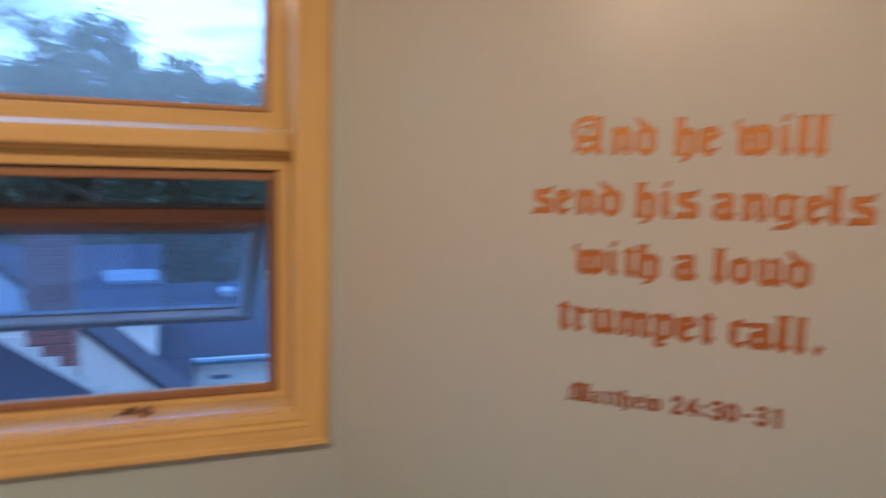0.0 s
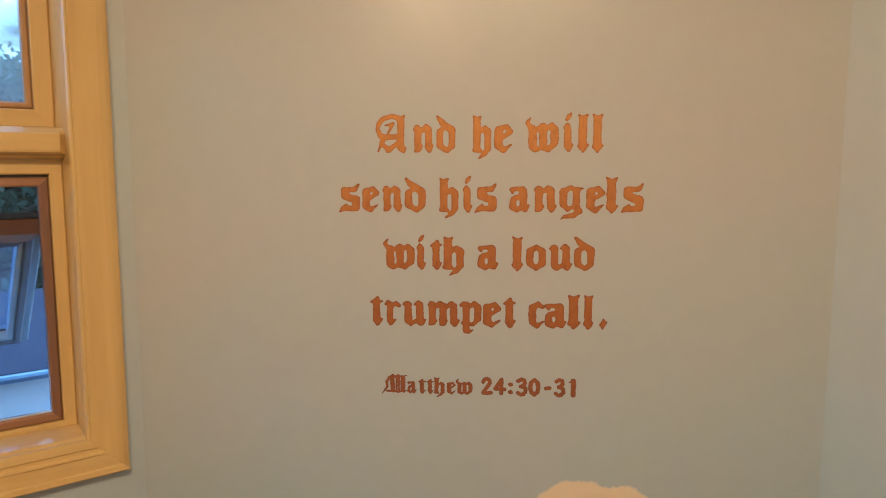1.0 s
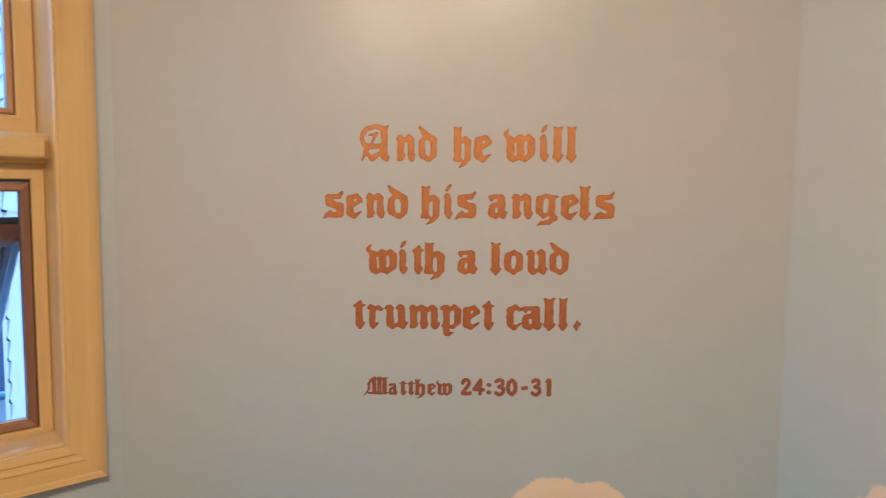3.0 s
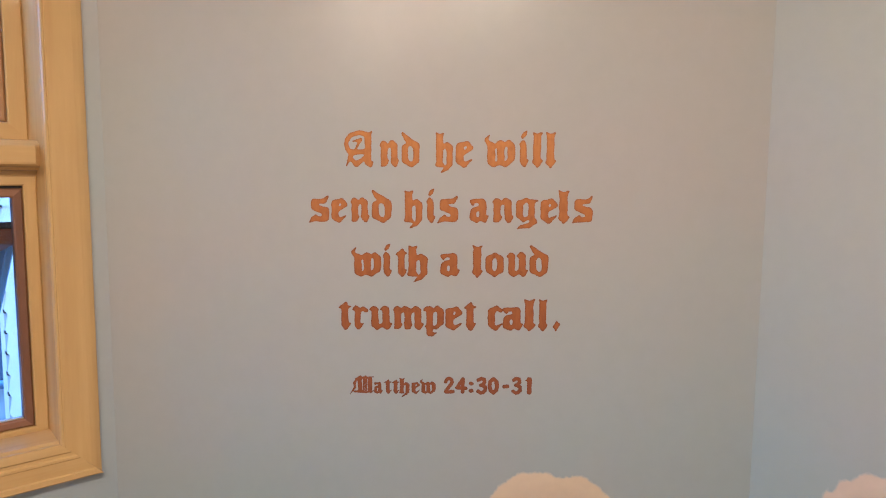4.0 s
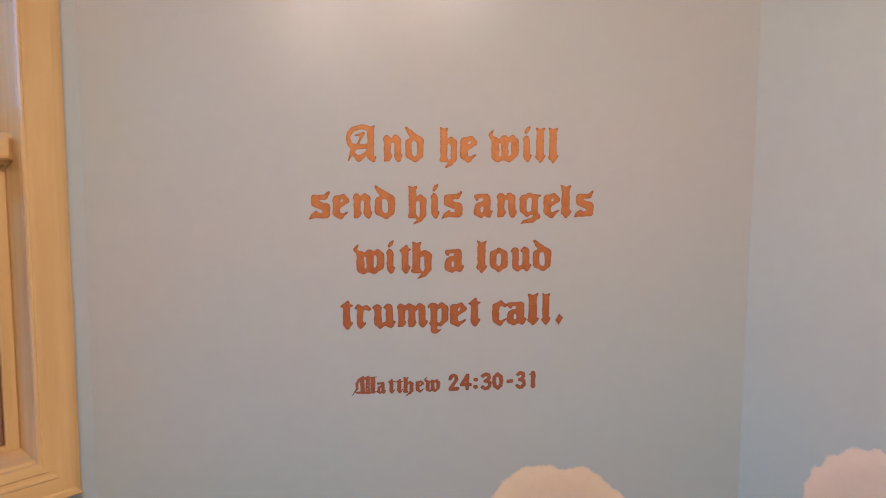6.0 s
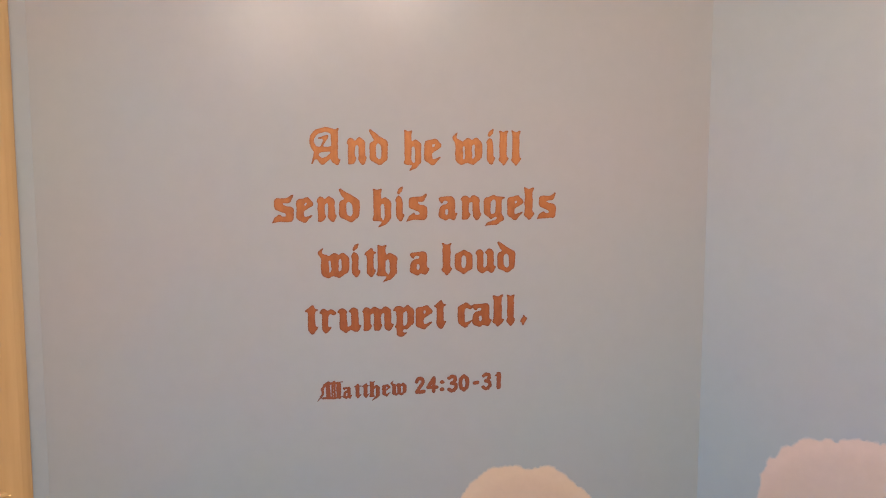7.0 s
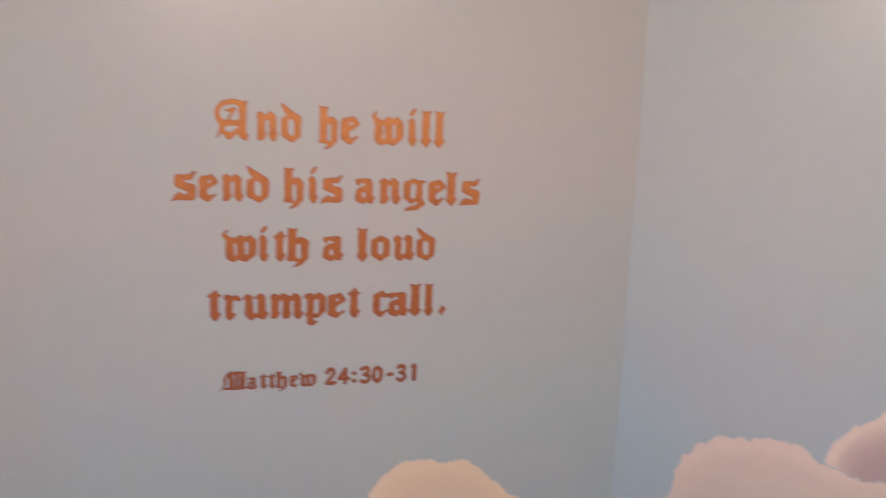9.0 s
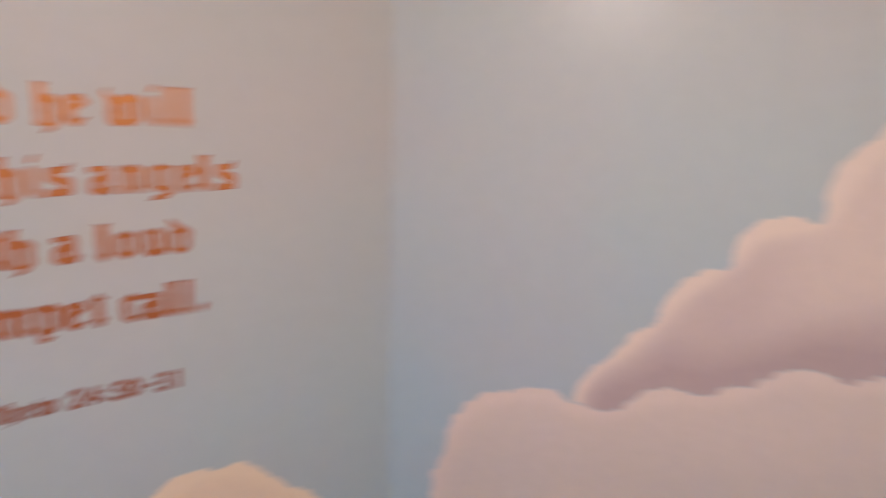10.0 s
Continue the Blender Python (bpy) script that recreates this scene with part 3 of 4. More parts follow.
def mauve_tone(x, z, depth):
    above = z - float(np.interp(x, [0.40, 0.55, 0.66, 0.755, 0.95, 1.3], [1.00, 0.99, 1.05, 1.03, 1.115, 1.11]))
    shade = 0.56 * ease_in(depth, 0.01, 0.12) - 0.26 * ease_in(z - 1.12 - 0.45 * (x - 0.9), 0.0, 0.14) * ease_in(x, 0.80, 0.98)
    return min(1.0, max(0.0, shade + 0.50 * (1 - ease_in(above, 0.0, 0.16)) * ease_in(depth, 0.0, 0.05)))


def pink_tone(x, z, depth):
    return 0.55 * ease_in(depth, 0.0, 0.13) + 0.45 * ease_in(0.99 - z, 0.0, 0.22)


cloud("painted_cloud", [(0.500, 0.805, 0.108), (0.515, 0.836, 0.091), (0.602, 0.836, 0.084), (0.650, 0.790, 0.085), (0.730, 0.735, 0.085), (0.810, 0.680, 0.085), (0.90, 0.645, 0.080)], 0.48, on_text_wall, M_CLOUD_WARM, "cream cumulus cloud painted low on the lettered wall", 11, 0.0006, warm_tone)
cloud("painted_cloud", [(0.560, 1.000, 0.120), (0.650, 1.072, 0.132), (0.755, 1.203, 0.134), (0.880, 1.348, 0.114), (1.090, 1.500, 0.138), (1.19, 1.58, 0.150), (1.32, 1.62, 0.15)], 0.92, on_cloud_wall, M_CLOUD_MAUVE, "cream and mauve cumulus cloud painted climbing the wall", 23, 0.0006, mauve_tone)
cloud("painted_cloud", [(0.250, 0.760, 0.145), (0.285, 0.875, 0.145), (0.360, 0.930, 0.105), (0.450, 0.900, 0.100), (0.550, 0.890, 0.100), (0.655, 0.940, 0.112), (0.740, 0.930, 0.108), (0.830, 0.950, 0.120), (0.950, 0.975, 0.142), (1.13, 0.970, 0.142), (1.30, 0.98, 0.13)], 0.48, on_cloud_wall, M_CLOUD_PINK, "pale pink cumulus cloud bank painted low on the wall", 37, 0.0014, pink_tone)


# ---------------------------------------------------------------- lettering
GLYPHS = {}


def glyph(ch, text):
    """Strokes, one after another: b brush, with the half width at its start and end first; v broad nib held level; m even pen; then x,y pairs. All in hundredths of the x-height."""
    strokes = []
    for s in text.split(";"):
        a = s.split()
        q = [int(w) / 100 for w in a[1:]]
        wide = (0.0, 0.0)
        if a[0] == "b":
            wide, q = (q[0], q[1]), q[2:]
        strokes.append((a[0], wide, list(zip(q[::2], q[1::2]))))
    GLYPHS[ch] = strokes


glyph("i", "b 4 10 1 83 14 91; b 15 15 17 82 17 20; b 12 8 17 16 21 3; b 8 3 23 6 41 25; b 7 9 12 113 21 124; b 8 3 21 124 34 138")
glyph("l", "v 20 117 20 14; b 3 8 2 131 13 119; b 3 8 40 131 27 119; b 9 5 20 10 21 -4; b 6 3 10 12 2 18; b 8 3 27 8 42 24")
glyph("n", "b 4 9 1 81 14 91; b 14 14 18 84 18 14; b 8 4 15 8 6 1; b 8 3 22 8 36 23; b 6 9 27 72 48 90; b 10 12 50 91 59 80; b 14 14 60 80 60 18; b 12 7 60 14 63 3; b 8 3 65 6 80 25")
glyph("m", "b 4 9 1 81 14 91; b 14 14 18 84 18 14; b 8 4 15 8 6 1; b 8 3 22 8 36 22; b 6 9 27 72 46 90; b 10 12 48 91 58 80; b 14 14 59 80 59 14; b 8 4 56 8 48 1; b 8 3 63 8 76 22; b 6 9 68 72 88 90; b 10 12 90 91 99 80; b 14 14 100 80 100 18; b 12 7 100 14 104 3; b 8 3 106 6 122 25")
glyph("u", "b 4 9 1 82 15 91; b 14 14 20 84 20 20; b 12 8 20 14 29 3; b 8 7 29 4 54 22; b 5 10 44 86 57 93; b 14 14 63 84 63 18; b 12 7 63 14 67 3; b 8 3 70 6 87 27")
glyph("h", "v 17 117 17 12; b 3 8 1 130 12 119; b 3 8 35 128 25 119; b 8 8 5 5 31 4; b 7 9 28 70 48 85; b 11 14 50 84 60 70; b 14 13 61 72 61 14; b 12 8 61 10 48 -9; b 8 3 48 -9 19 -29")
glyph("d", "b 15 15 16 70 16 26; b 11 7 18 74 38 90; b 6 11 5 127 23 108; b 11 15 23 108 66 80; b 15 14 69 76 69 26; b 12 9 18 22 45 5; b 12 9 68 22 50 5")
glyph("o", "b 15 15 15 70 15 27; b 13 9 16 74 41 90; b 9 13 41 90 65 74; b 15 15 66 70 66 27; b 12 9 16 24 41 4; b 9 12 41 4 65 24")
glyph("e", "b 15 15 16 76 16 22; b 13 9 17 18 33 4; b 9 3 34 5 64 29; b 11 8 18 80 42 90; b 8 10 43 90 56 74; b 10 5 56 70 30 47")
glyph("c", "b 15 15 18 76 18 24; b 12 9 20 80 40 95; b 9 8 40 94 56 82; b 8 3 56 82 70 87; b 13 9 19 18 35 4; b 9 3 36 5 68 28")
glyph("s", "b 14 14 20 80 20 62; b 10 10 19 85 62 86; b 10 5 64 86 79 107; b 15 15 22 60 66 44; b 16 15 69 46 69 18; b 11 11 15 10 70 11; b 9 3 14 9 -3 -6; b 8 6 13 10 28 25")
glyph("a", "b 16 16 61 81 61 18; b 10 8 62 14 69 5; b 8 3 70 6 87 27; b 8 9 14 86 60 88; b 7 7 10 86 18 74; b 8 11 60 62 30 53; b 13 15 20 46 18 22; b 14 9 19 16 35 5; b 9 8 35 5 56 18")
glyph("g", "b 15 15 16 76 16 30; b 12 8 18 79 45 92; b 8 10 45 92 64 82; b 14 14 67 82 67 22; b 9 3 66 84 96 90; b 12 7 17 26 33 8; b 8 7 33 8 60 22; b 12 12 69 18 79 3; b 12 10 79 3 57 -15; b 10 7 57 -15 22 -19; b 7 3 24 -17 5 -31")
glyph("t", "b 15 15 27 86 27 20; b 13 7 27 90 32 112; b 4 7 2 91 24 105; b 7 4 28 95 53 98; b 13 7 27 16 30 1; b 9 3 32 5 53 28")
glyph("r", "b 4 9 1 83 15 93; b 13 13 22 84 22 18; b 12 6 22 14 24 0; b 8 3 27 5 52 27; b 6 7 31 74 46 90; b 9 9 48 90 60 79; b 8 3 58 81 70 80")
glyph("p", "b 4 9 1 80 15 91; b 15 15 27 86 27 -16; b 9 5 28 -20 38 -28; b 6 3 38 -25 60 -14; b 7 9 37 74 58 92; b 10 13 60 92 73 78; b 15 15 75 76 75 32; b 12 8 74 28 56 7; b 7 4 56 8 6 11")
glyph("w", "b 3 7 24 122 10 103; b 8 11 11 98 28 80; b 15 15 30 80 30 20; b 12 8 30 14 44 3; b 8 8 44 4 66 16; b 6 9 42 76 62 91; b 14 14 68 86 68 18; b 6 9 78 78 98 93; b 10 13 98 91 108 78; b 15 15 109 76 109 32; b 12 9 108 26 86 5; b 9 9 84 6 66 14")
glyph("A", "b 13 13 94 114 94 18; b 9 3 96 120 109 136; b 12 7 94 14 104 3; b 8 3 104 6 116 20; b 9 10 90 124 58 131 26 122 9 103 6 80 16 60 34 53; b 10 10 34 54 84 57; b 4 6 32 97 66 104; b 6 4 64 102 44 68; b 8 3 26 46 5 -1; b 7 10 18 36 46 8; b 10 7 48 8 84 35")
glyph("M", "b 8 12 86 130 56 117 40 90; b 12 9 40 90 42 50; b 9 4 42 48 2 -8; b 10 14 54 120 90 138; b 19 19 84 128 88 24; b 9 8 122 128 120 20; b 8 8 141 128 140 18; b 8 12 96 128 136 142; b 19 19 174 122 172 26; b 8 4 150 138 203 143; b 9 11 40 13 92 15; b 9 9 92 11 138 9; b 8 6 138 12 168 14; b 10 3 180 12 205 24")
glyph("2", "m 12 100 22 122 42 128 62 118 66 98 54 74 30 44 12 14 40 12 74 16")
glyph("4", "m 58 12 58 124 36 90 10 46 48 44 82 44")
glyph("3", "m 10 114 32 128 58 120 62 98 48 78 30 70; m 40 70 66 56 68 28 50 8 28 4 8 18")
glyph("0", "m 38 124 16 100 12 64 18 26 40 6 62 26 68 64 62 102 40 124")
glyph("1", "m 30 126 30 6; b 8 4 26 122 6 108")
glyph(":", "m 14 86 16 84; m 14 24 16 22")
glyph("-", "m 10 58 60 62")
glyph(".", "b 3 12 18 -10 22 16; b 12 3 22 16 24 42; b 12 3 20 16 0 12; b 12 3 22 18 46 26")


def stroke_distance(X, Y, kind, wide, pts, pen):
    """Signed distance to one stroke: a brush line that swells or thins along its way, a level nib, or an even round line."""
    d = np.full_like(X, 9.0)
    legs = len(pts) - 1
    for i, ((ax, ay), (bx, by)) in enumerate(zip(pts, pts[1:])):
        dx, dy = bx - ax, by - ay
        if kind == "v":
            d = np.minimum(d, np.maximum(np.abs(X - (ax + bx) / 2) - 0.150, np.maximum(Y - ay, by - Y)))
            continue
        t = np.clip(((X - ax) * dx + (Y - ay) * dy) / (dx * dx + dy * dy + 1e-9), 0, 1)
        r = pen if kind == "m" else wide[0] + (wide[1] - wide[0]) * (i + t) / legs
        d = np.minimum(d, np.hypot(X - ax - t * dx, Y - ay - t * dy) - r)
    return d


def extent(strokes):
    lo, hi = 9.0, -9.0
    for kind, wide, pts in strokes:
        for k, p in enumerate(pts):
            r = {"v": 0.150, "m": 0.155}.get(kind, wide[0] + (wide[1] - wide[0]) * k / (len(pts) - 1))
            lo, hi = min(lo, p[0] - r), max(hi, p[0] + r)
    return lo, hi


verse = base("painted_verse", Matrix.Identity(4), "hand-painted ochre blackletter verse with citation on the wall", "wall lettering")


def write(text, z0, z1, xh, seed):
    """text: each sign with its left and right edge in millimetres along the wall. z0, z1: the base line at both ends."""
    a = text.split()
    first, last = float(a[1]), float(a[-1])
    for i in range(0, len(a), 3):
        ch, l, r = a[i], float(a[i + 1]) / 1000, float(a[i + 2]) / 1000
        strokes = GLYPHS[ch]
        lo, hi = extent(strokes)
        zb = z0 + (z1 - z0) * ((l + r) * 500 - first) / (last - first)
        sx = (r - l) / (hi - lo)
        digit = ch in "0123456789:-"
        sid = seed + i

        def field(X, Z, l=l, lo=lo, sx=sx, zb=zb, strokes=strokes, sid=sid):
            gx = lo + (X - l) / sx + wobble(X, Z, 0.03, 0.009, sid)
            gy = (Z - zb) / xh + wobble(X, Z, 0.03, 0.009, sid + 500)
            d = np.full_like(X, 9.0)
            for kind, wide, pts in strokes:
                e = stroke_distance(gx, gy, kind, wide, pts, 0.155)
                h = np.clip(0.5 + 0.5 * (d - e) / 0.05, 0, 1)
                d = d + (e - d) * h - 0.05 * h * (1 - h)
            return (d + wobble(X, Z, 0.009, 0.009, sid + 900)) * xh
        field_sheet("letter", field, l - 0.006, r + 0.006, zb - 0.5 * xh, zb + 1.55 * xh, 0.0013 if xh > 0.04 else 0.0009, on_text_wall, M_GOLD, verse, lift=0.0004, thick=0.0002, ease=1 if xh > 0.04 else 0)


write("A 74 142 n 153 199 d 202 243 h 277 317 e 323 362 w 386 454 i 462 485 l 490 516 l 519 545", 1.6205, 1.6235, 0.0565, 100)
write("s -8 40 e 45 81 n 87 132 d 135 181 h 208 250 i 258 281 s 282 330 a 355 399 n 404 454 g 458 509 e 512 550 l 549 578 s 580 627", 1.4962, 1.5010, 0.0535, 200)
write("w 89 157 i 160 183 t 188 218 h 216 262 a 290 336 l 361 388 o 392 433 u 438 489 d 489 532", 1.3745, 1.3800, 0.0525, 300)
write("t 58 90 r 90 129 u 129 184 m 183 255 p 252 300 e 303 342 t 343 375 c 399 437 a 432 480 l 478 508 l 511 535 . 544 563", 1.2515, 1.2580, 0.0530, 400)
write("M 84 140 a 140 160 t 163 181 t 181 199 h 198 222 e 227 246 w 246 282 2 301 326 4 327 355 : 358 369 3 375 400 0 401 427 - 434 450 3 455 479 1 486 501", 1.1005, 1.1095, 0.0272, 500)


# ---------------------------------------------------------------- ceiling lamps, both out of view
def unseen_ceiling_lamp(at, radius, power, label):
    """A shallow glass bowl in a metal ring; the bowl gives the light."""
    lamp = base("unseen_ceiling_lamp", Matrix.Translation(at), label, "ceiling lamp", "ceiling lamps")
    bm = bmesh.new()
    bmesh.ops.create_cone(bm, cap_ends=True, segments=40, radius1=radius + 0.018, radius2=radius + 0.010, depth=0.024, matrix=Matrix.Translation((0, 0, -0.012)))
    part("mounting_ring", bm, M_BRONZE, lamp, "brown metal ring")
    bm = bmesh.new()
    bmesh.ops.create_uvsphere(bm, u_segments=32, v_segments=16, radius=radius)
    bmesh.ops.delete(bm, geom=[q for q in bm.verts if q.co.z > 0.001], context="VERTS")
    for q in bm.verts:
        q.co.z = q.co.z * 0.55 - 0.025
    lit, n, l, b = material("lit_white_glass", 0.4)
    b.inputs["Base Color"].default_value = (0.9, 0.88, 0.84, 1)
    b.inputs["Emission Color"].default_value = (1.0, 0.605, 0.285, 1)
    b.inputs["Emission Strength"].default_value = power
    part("shade", bm, lit, lamp, "glowing white glass bowl", smooth=True)


for at, radius, power, label in LAMPS:
    unseen_ceiling_lamp(at, radius, power, label)


# ---------------------------------------------------------------- outside: the house's own wing
SLOPE_NOTE = 0.110        # exposure of a siding board
WING_U, WING_END = -0.235, 2.60
wing = base("house_wing", Matrix.Identity(4), "white clapboard side wall of the house beside the tower", "house")
ring = [outside(WING_U - 0.02, -0.02, 0), outside(WING_U - 0.02, WING_END, 0), outside(WING_U - 2.5, WING_END, 0), outside(WING_U - 2.5, 1.2, 0)]
v, f = prism(ring, GROUND, 3.4)
mesh_object("wall", v, f, M_SIDING, wing)
part_ring = [outside(WING_U + 0.006, WING_END - 0.10, 0), outside(WING_U + 0.006, WING_END + 0.01, 0), outside(WING_U - 0.03, WING_END + 0.01, 0), outside(WING_U - 0.03, WING_END - 0.10, 0)]
v, f = prism(part_ring, GROUND, 3.4)
mesh_object("corner_board", v, f, M_SIDING, wing, "smooth white corner board")
board_z = -2.2
while board_z < 3.3:
    a0, a1 = outside(WING_U + 0.006, 0.0, board_z), outside(WING_U + 0.006, WING_END - 0.102, board_z)
    top0, top1 = outside(WING_U - 0.014, 0.0, board_z + 0.118), outside(WING_U - 0.014, WING_END - 0.102, board_z + 0.118)
    v, f = slab([a0, a1, top1, top0], outside(-0.016, 0, 0) - outside(0, 0, 0))
    mesh_object("siding_board", v, f, M_SIDING, wing)
    if 0.4 < board_z < 1.6:
        # small dark block set over the board end for the shade in its gap
        ring = [outside(WING_U + 0.0085, WING_END - 0.120, 0), outside(WING_U + 0.0085, WING_END - 0.088, 0), outside(WING_U - 0.01, WING_END - 0.088, 0), outside(WING_U - 0.01, WING_END - 0.120, 0)]
        v, f = prism(ring, board_z - 0.012, board_z + 0.006)
        mesh_object("end_gap_shade", v, f, M_DARK, wing, "dark block for the shade in the gap at a siding board's end")
    board_z += SLOPE_NOTE


# ---------------------------------------------------------------- outside: roofs below
def roof_plate(name, pts, parent, thick=0.07, label=""):
    ob = mesh_object(name, *slab(pts, (0, 0, -thick)), M_ROOF, parent, label)
    uv = ob.data.uv_layers.new(name="UVMap")
    p0, p1, p3 = Vector(pts[0]), Vector(pts[1]), Vector(pts[-1])
    ex = (p1 - p0).normalized()
    ey = (p3 - p0) - ex * (p3 - p0).dot(ex)
    ey.normalize()
    for lp in ob.data.loops:
        c = ob.data.vertices[lp.vertex_index].co - p0
        uv.data[lp.index].uv = (c.dot(ex), c.dot(ey))
    return ob


EYE_OUT = 1.71            # the viewer stands this far inside the window wall

house_a = base("neighbour_house", Matrix.Translation(outside(-1.0, 10.0, GROUND)), "white neighbouring house with a dark shingle roof", "house", "neighbouring houses")


def under(ob, parent):
    ob.parent = parent
    ob.matrix_parent_inverse = parent.matrix_basis.inverted()
    return ob


A_EAVE, A_EZ, A_RIDGE, A_RZ = 9.5 - EYE_OUT, -0.845, 13.0 - EYE_OUT, 0.27
STEP_U, STEP_F = 0.64, 11.55 - EYE_OUT        # the front ridge stops short; a higher roof goes on beyond STEP_U
STEP_Z = A_EZ + (STEP_F - A_EAVE) * (A_RZ - A_EZ) / (A_RIDGE - A_EAVE)
v, f = prism([outside(0.19, A_EAVE + 0.2, 0), outside(-7, A_EAVE + 0.2, 0), outside(-7, STEP_F + 1.8, 0), outside(0.19, STEP_F + 1.8, 0)], GROUND, A_EZ - 0.06)
under(mesh_object("wall", v, f, M_SIDING), house_a)
under(roof_plate("roof", [outside(STEP_U, A_EAVE, A_EZ), outside(-7, A_EAVE, A_EZ), outside(-7, STEP_F, STEP_Z), outside(STEP_U, STEP_F, STEP_Z)], None), house_a)
under(roof_plate("roof", [outside(-7, STEP_F + 2.0, A_EZ), outside(STEP_U, STEP_F + 2.0, A_EZ), outside(STEP_U, STEP_F + 0.002, STEP_Z - 0.001), outside(-7, STEP_F + 0.002, STEP_Z - 0.001)], None), house_a)
under(roof_plate("high_roof", [outside(6.5, A_EAVE, A_EZ), outside(STEP_U + 0.002, A_EAVE, A_EZ), outside(STEP_U + 0.002, A_RIDGE, A_RZ), outside(6.5, A_RIDGE, A_RZ)], None), house_a)
under(roof_plate("high_roof", [outside(STEP_U + 0.002, A_RIDGE + 3.5, A_EZ), outside(6.5, A_RIDGE + 3.5, A_EZ), outside(6.5, A_RIDGE + 0.002, A_RZ - 0.001), outside(STEP_U + 0.002, A_RIDGE + 0.002, A_RZ - 0.001)], None), house_a)
gable_end = [outside(STEP_U + 0.06, A_EAVE + 0.3, A_EZ - 0.06), outside(STEP_U + 0.06, A_RIDGE, A_RZ - 0.09), outside(STEP_U + 0.06, A_RIDGE + 3.2, A_EZ - 0.06)]
under(mesh_object("gable", *slab(gable_end, outside(5.8, 0, 0) - outside(0, 0, 0)), M_SIDING), house_a)
v, f = prism([outside(0.22, A_EAVE - 0.10, 0), outside(-7, A_EAVE - 0.10, 0), outside(-7, A_EAVE - 0.004, 0), outside(0.22, A_EAVE - 0.004, 0)], A_EZ - 0.045, A_EZ - 0.01)
under(mesh_object("gutter", v, f, M_WHITE_CLAD, None, "pale blue-grey eave gutter"), house_a)
v, f = prism([outside(0.0, A_EAVE + 0.17, 0), outside(-0.24, A_EAVE + 0.17, 0), outside(-0.24, A_EAVE + 0.199, 0), outside(0.0, A_EAVE + 0.199, 0)], A_EZ - 0.36, A_EZ - 0.31)
under(mesh_object("wall_vent", v, f, M_GREY_CLAD_AND_SHADE, None, "small dark louvred wall vent"), house_a)
# dark strip standing for the shadow line below the gutter
v, f = prism([outside(0.21, A_EAVE - 0.06, 0), outside(-7, A_EAVE - 0.06, 0), outside(-7, A_EAVE + 0.198, 0), outside(0.21, A_EAVE + 0.198, 0)], A_EZ - 0.10, A_EZ - 0.0455)
under(mesh_object("eave_shade", v, f, M_GREY_CLAD_AND_SHADE, None, "dark strip for the shadow line under the eave"), house_a)


def on_roof_a(far):
    return A_EZ + (far - A_EAVE) * (A_RZ - A_EZ) / (A_RIDGE - A_EAVE)


bm = bmesh.new()
bmesh.ops.create_cone(bm, cap_ends=True, segments=24, radius1=0.10, radius2=0.10, depth=0.06)
bmesh.ops.create_uvsphere(bm, u_segments=24, v_segments=12, radius=0.130, matrix=Matrix.Translation((0, 0, 0.05)) @ Matrix.Diagonal((1, 1, 0.48, 1)))
vent = part("roof_vent", bm, M_FLASH, None, "round pale metal roof vent")
vent.location = outside(-0.30, 11.11 - EYE_OUT, on_roof_a(11.11 - EYE_OUT) + 0.03)
bpy.context.view_layer.update()
under(vent, house_a)
bm = bmesh.new()
bmesh.ops.create_cone(bm, cap_ends=True, segments=12, radius1=0.025, radius2=0.022, depth=0.05)
pipe = part("vent_pipe", bm, M_FLASH, None, "short pale vent pipe on the roof")
pipe.location = outside(-0.47, 11.45 - EYE_OUT, on_roof_a(11.45 - EYE_OUT) + 0.05)
bpy.context.view_layer.update()
under(pipe, house_a)
f0, f1 = 11.58 - EYE_OUT, 11.95 - EYE_OUT
sky_light = mesh_object("skylight", *slab([outside(0.69, f0, on_roof_a(f0) + 0.05), outside(1.40, f0, on_roof_a(f0) + 0.05), outside(1.46, f1, on_roof_a(f1) + 0.05), outside(0.69, f1, on_roof_a(f1) + 0.05)], (0, 0, -0.1)), M_SKYLIGHT, None, "pale flat roof skylight")
under(sky_light, house_a)
under(roof_plate("porch_roof", [outside(0.70, A_EAVE - 1.3, A_EZ - 0.42), outside(0.225, A_EAVE - 1.3, A_EZ - 0.42), outside(0.225, A_EAVE - 0.004, A_EZ - 0.004), outside(0.70, A_EAVE - 0.004, A_EZ - 0.004)], None), house_a)
# cross block that stands up through the eave
v, f = prism([outside(0.66, 9.3 - EYE_OUT, 0), outside(4.5, 9.3 - EYE_OUT, 0), outside(4.5, 11.1 - EYE_OUT, 0), outside(0.66, 11.1 - EYE_OUT, 0)], GROUND, -0.252)
under(mesh_object("cross_wing", v, f, M_SIDING, None, "white cross wing"), house_a)
under(roof_plate("cross_roof", [outside(0.58, 9.2 - EYE_OUT, -0.22), outside(4.6, 9.2 - EYE_OUT, -0.22), outside(4.6, 11.2 - EYE_OUT, -0.20), outside(0.58, 11.2 - EYE_OUT, -0.20)], None, 0.03), house_a)

# gable-fronted house in front of it
house_c = base("neighbour_house", Matrix.Translation(outside(2.4, 6.5, GROUND)), "white gable-fronted house with steep dark shingle roof", "house", "neighbouring houses")
C_FAR, C_BACK, C_RU, C_RZ, C_SL = 7.6 - EYE_OUT, 8.48 - EYE_OUT, 2.25, 0.91, 0.90
half = 2.3
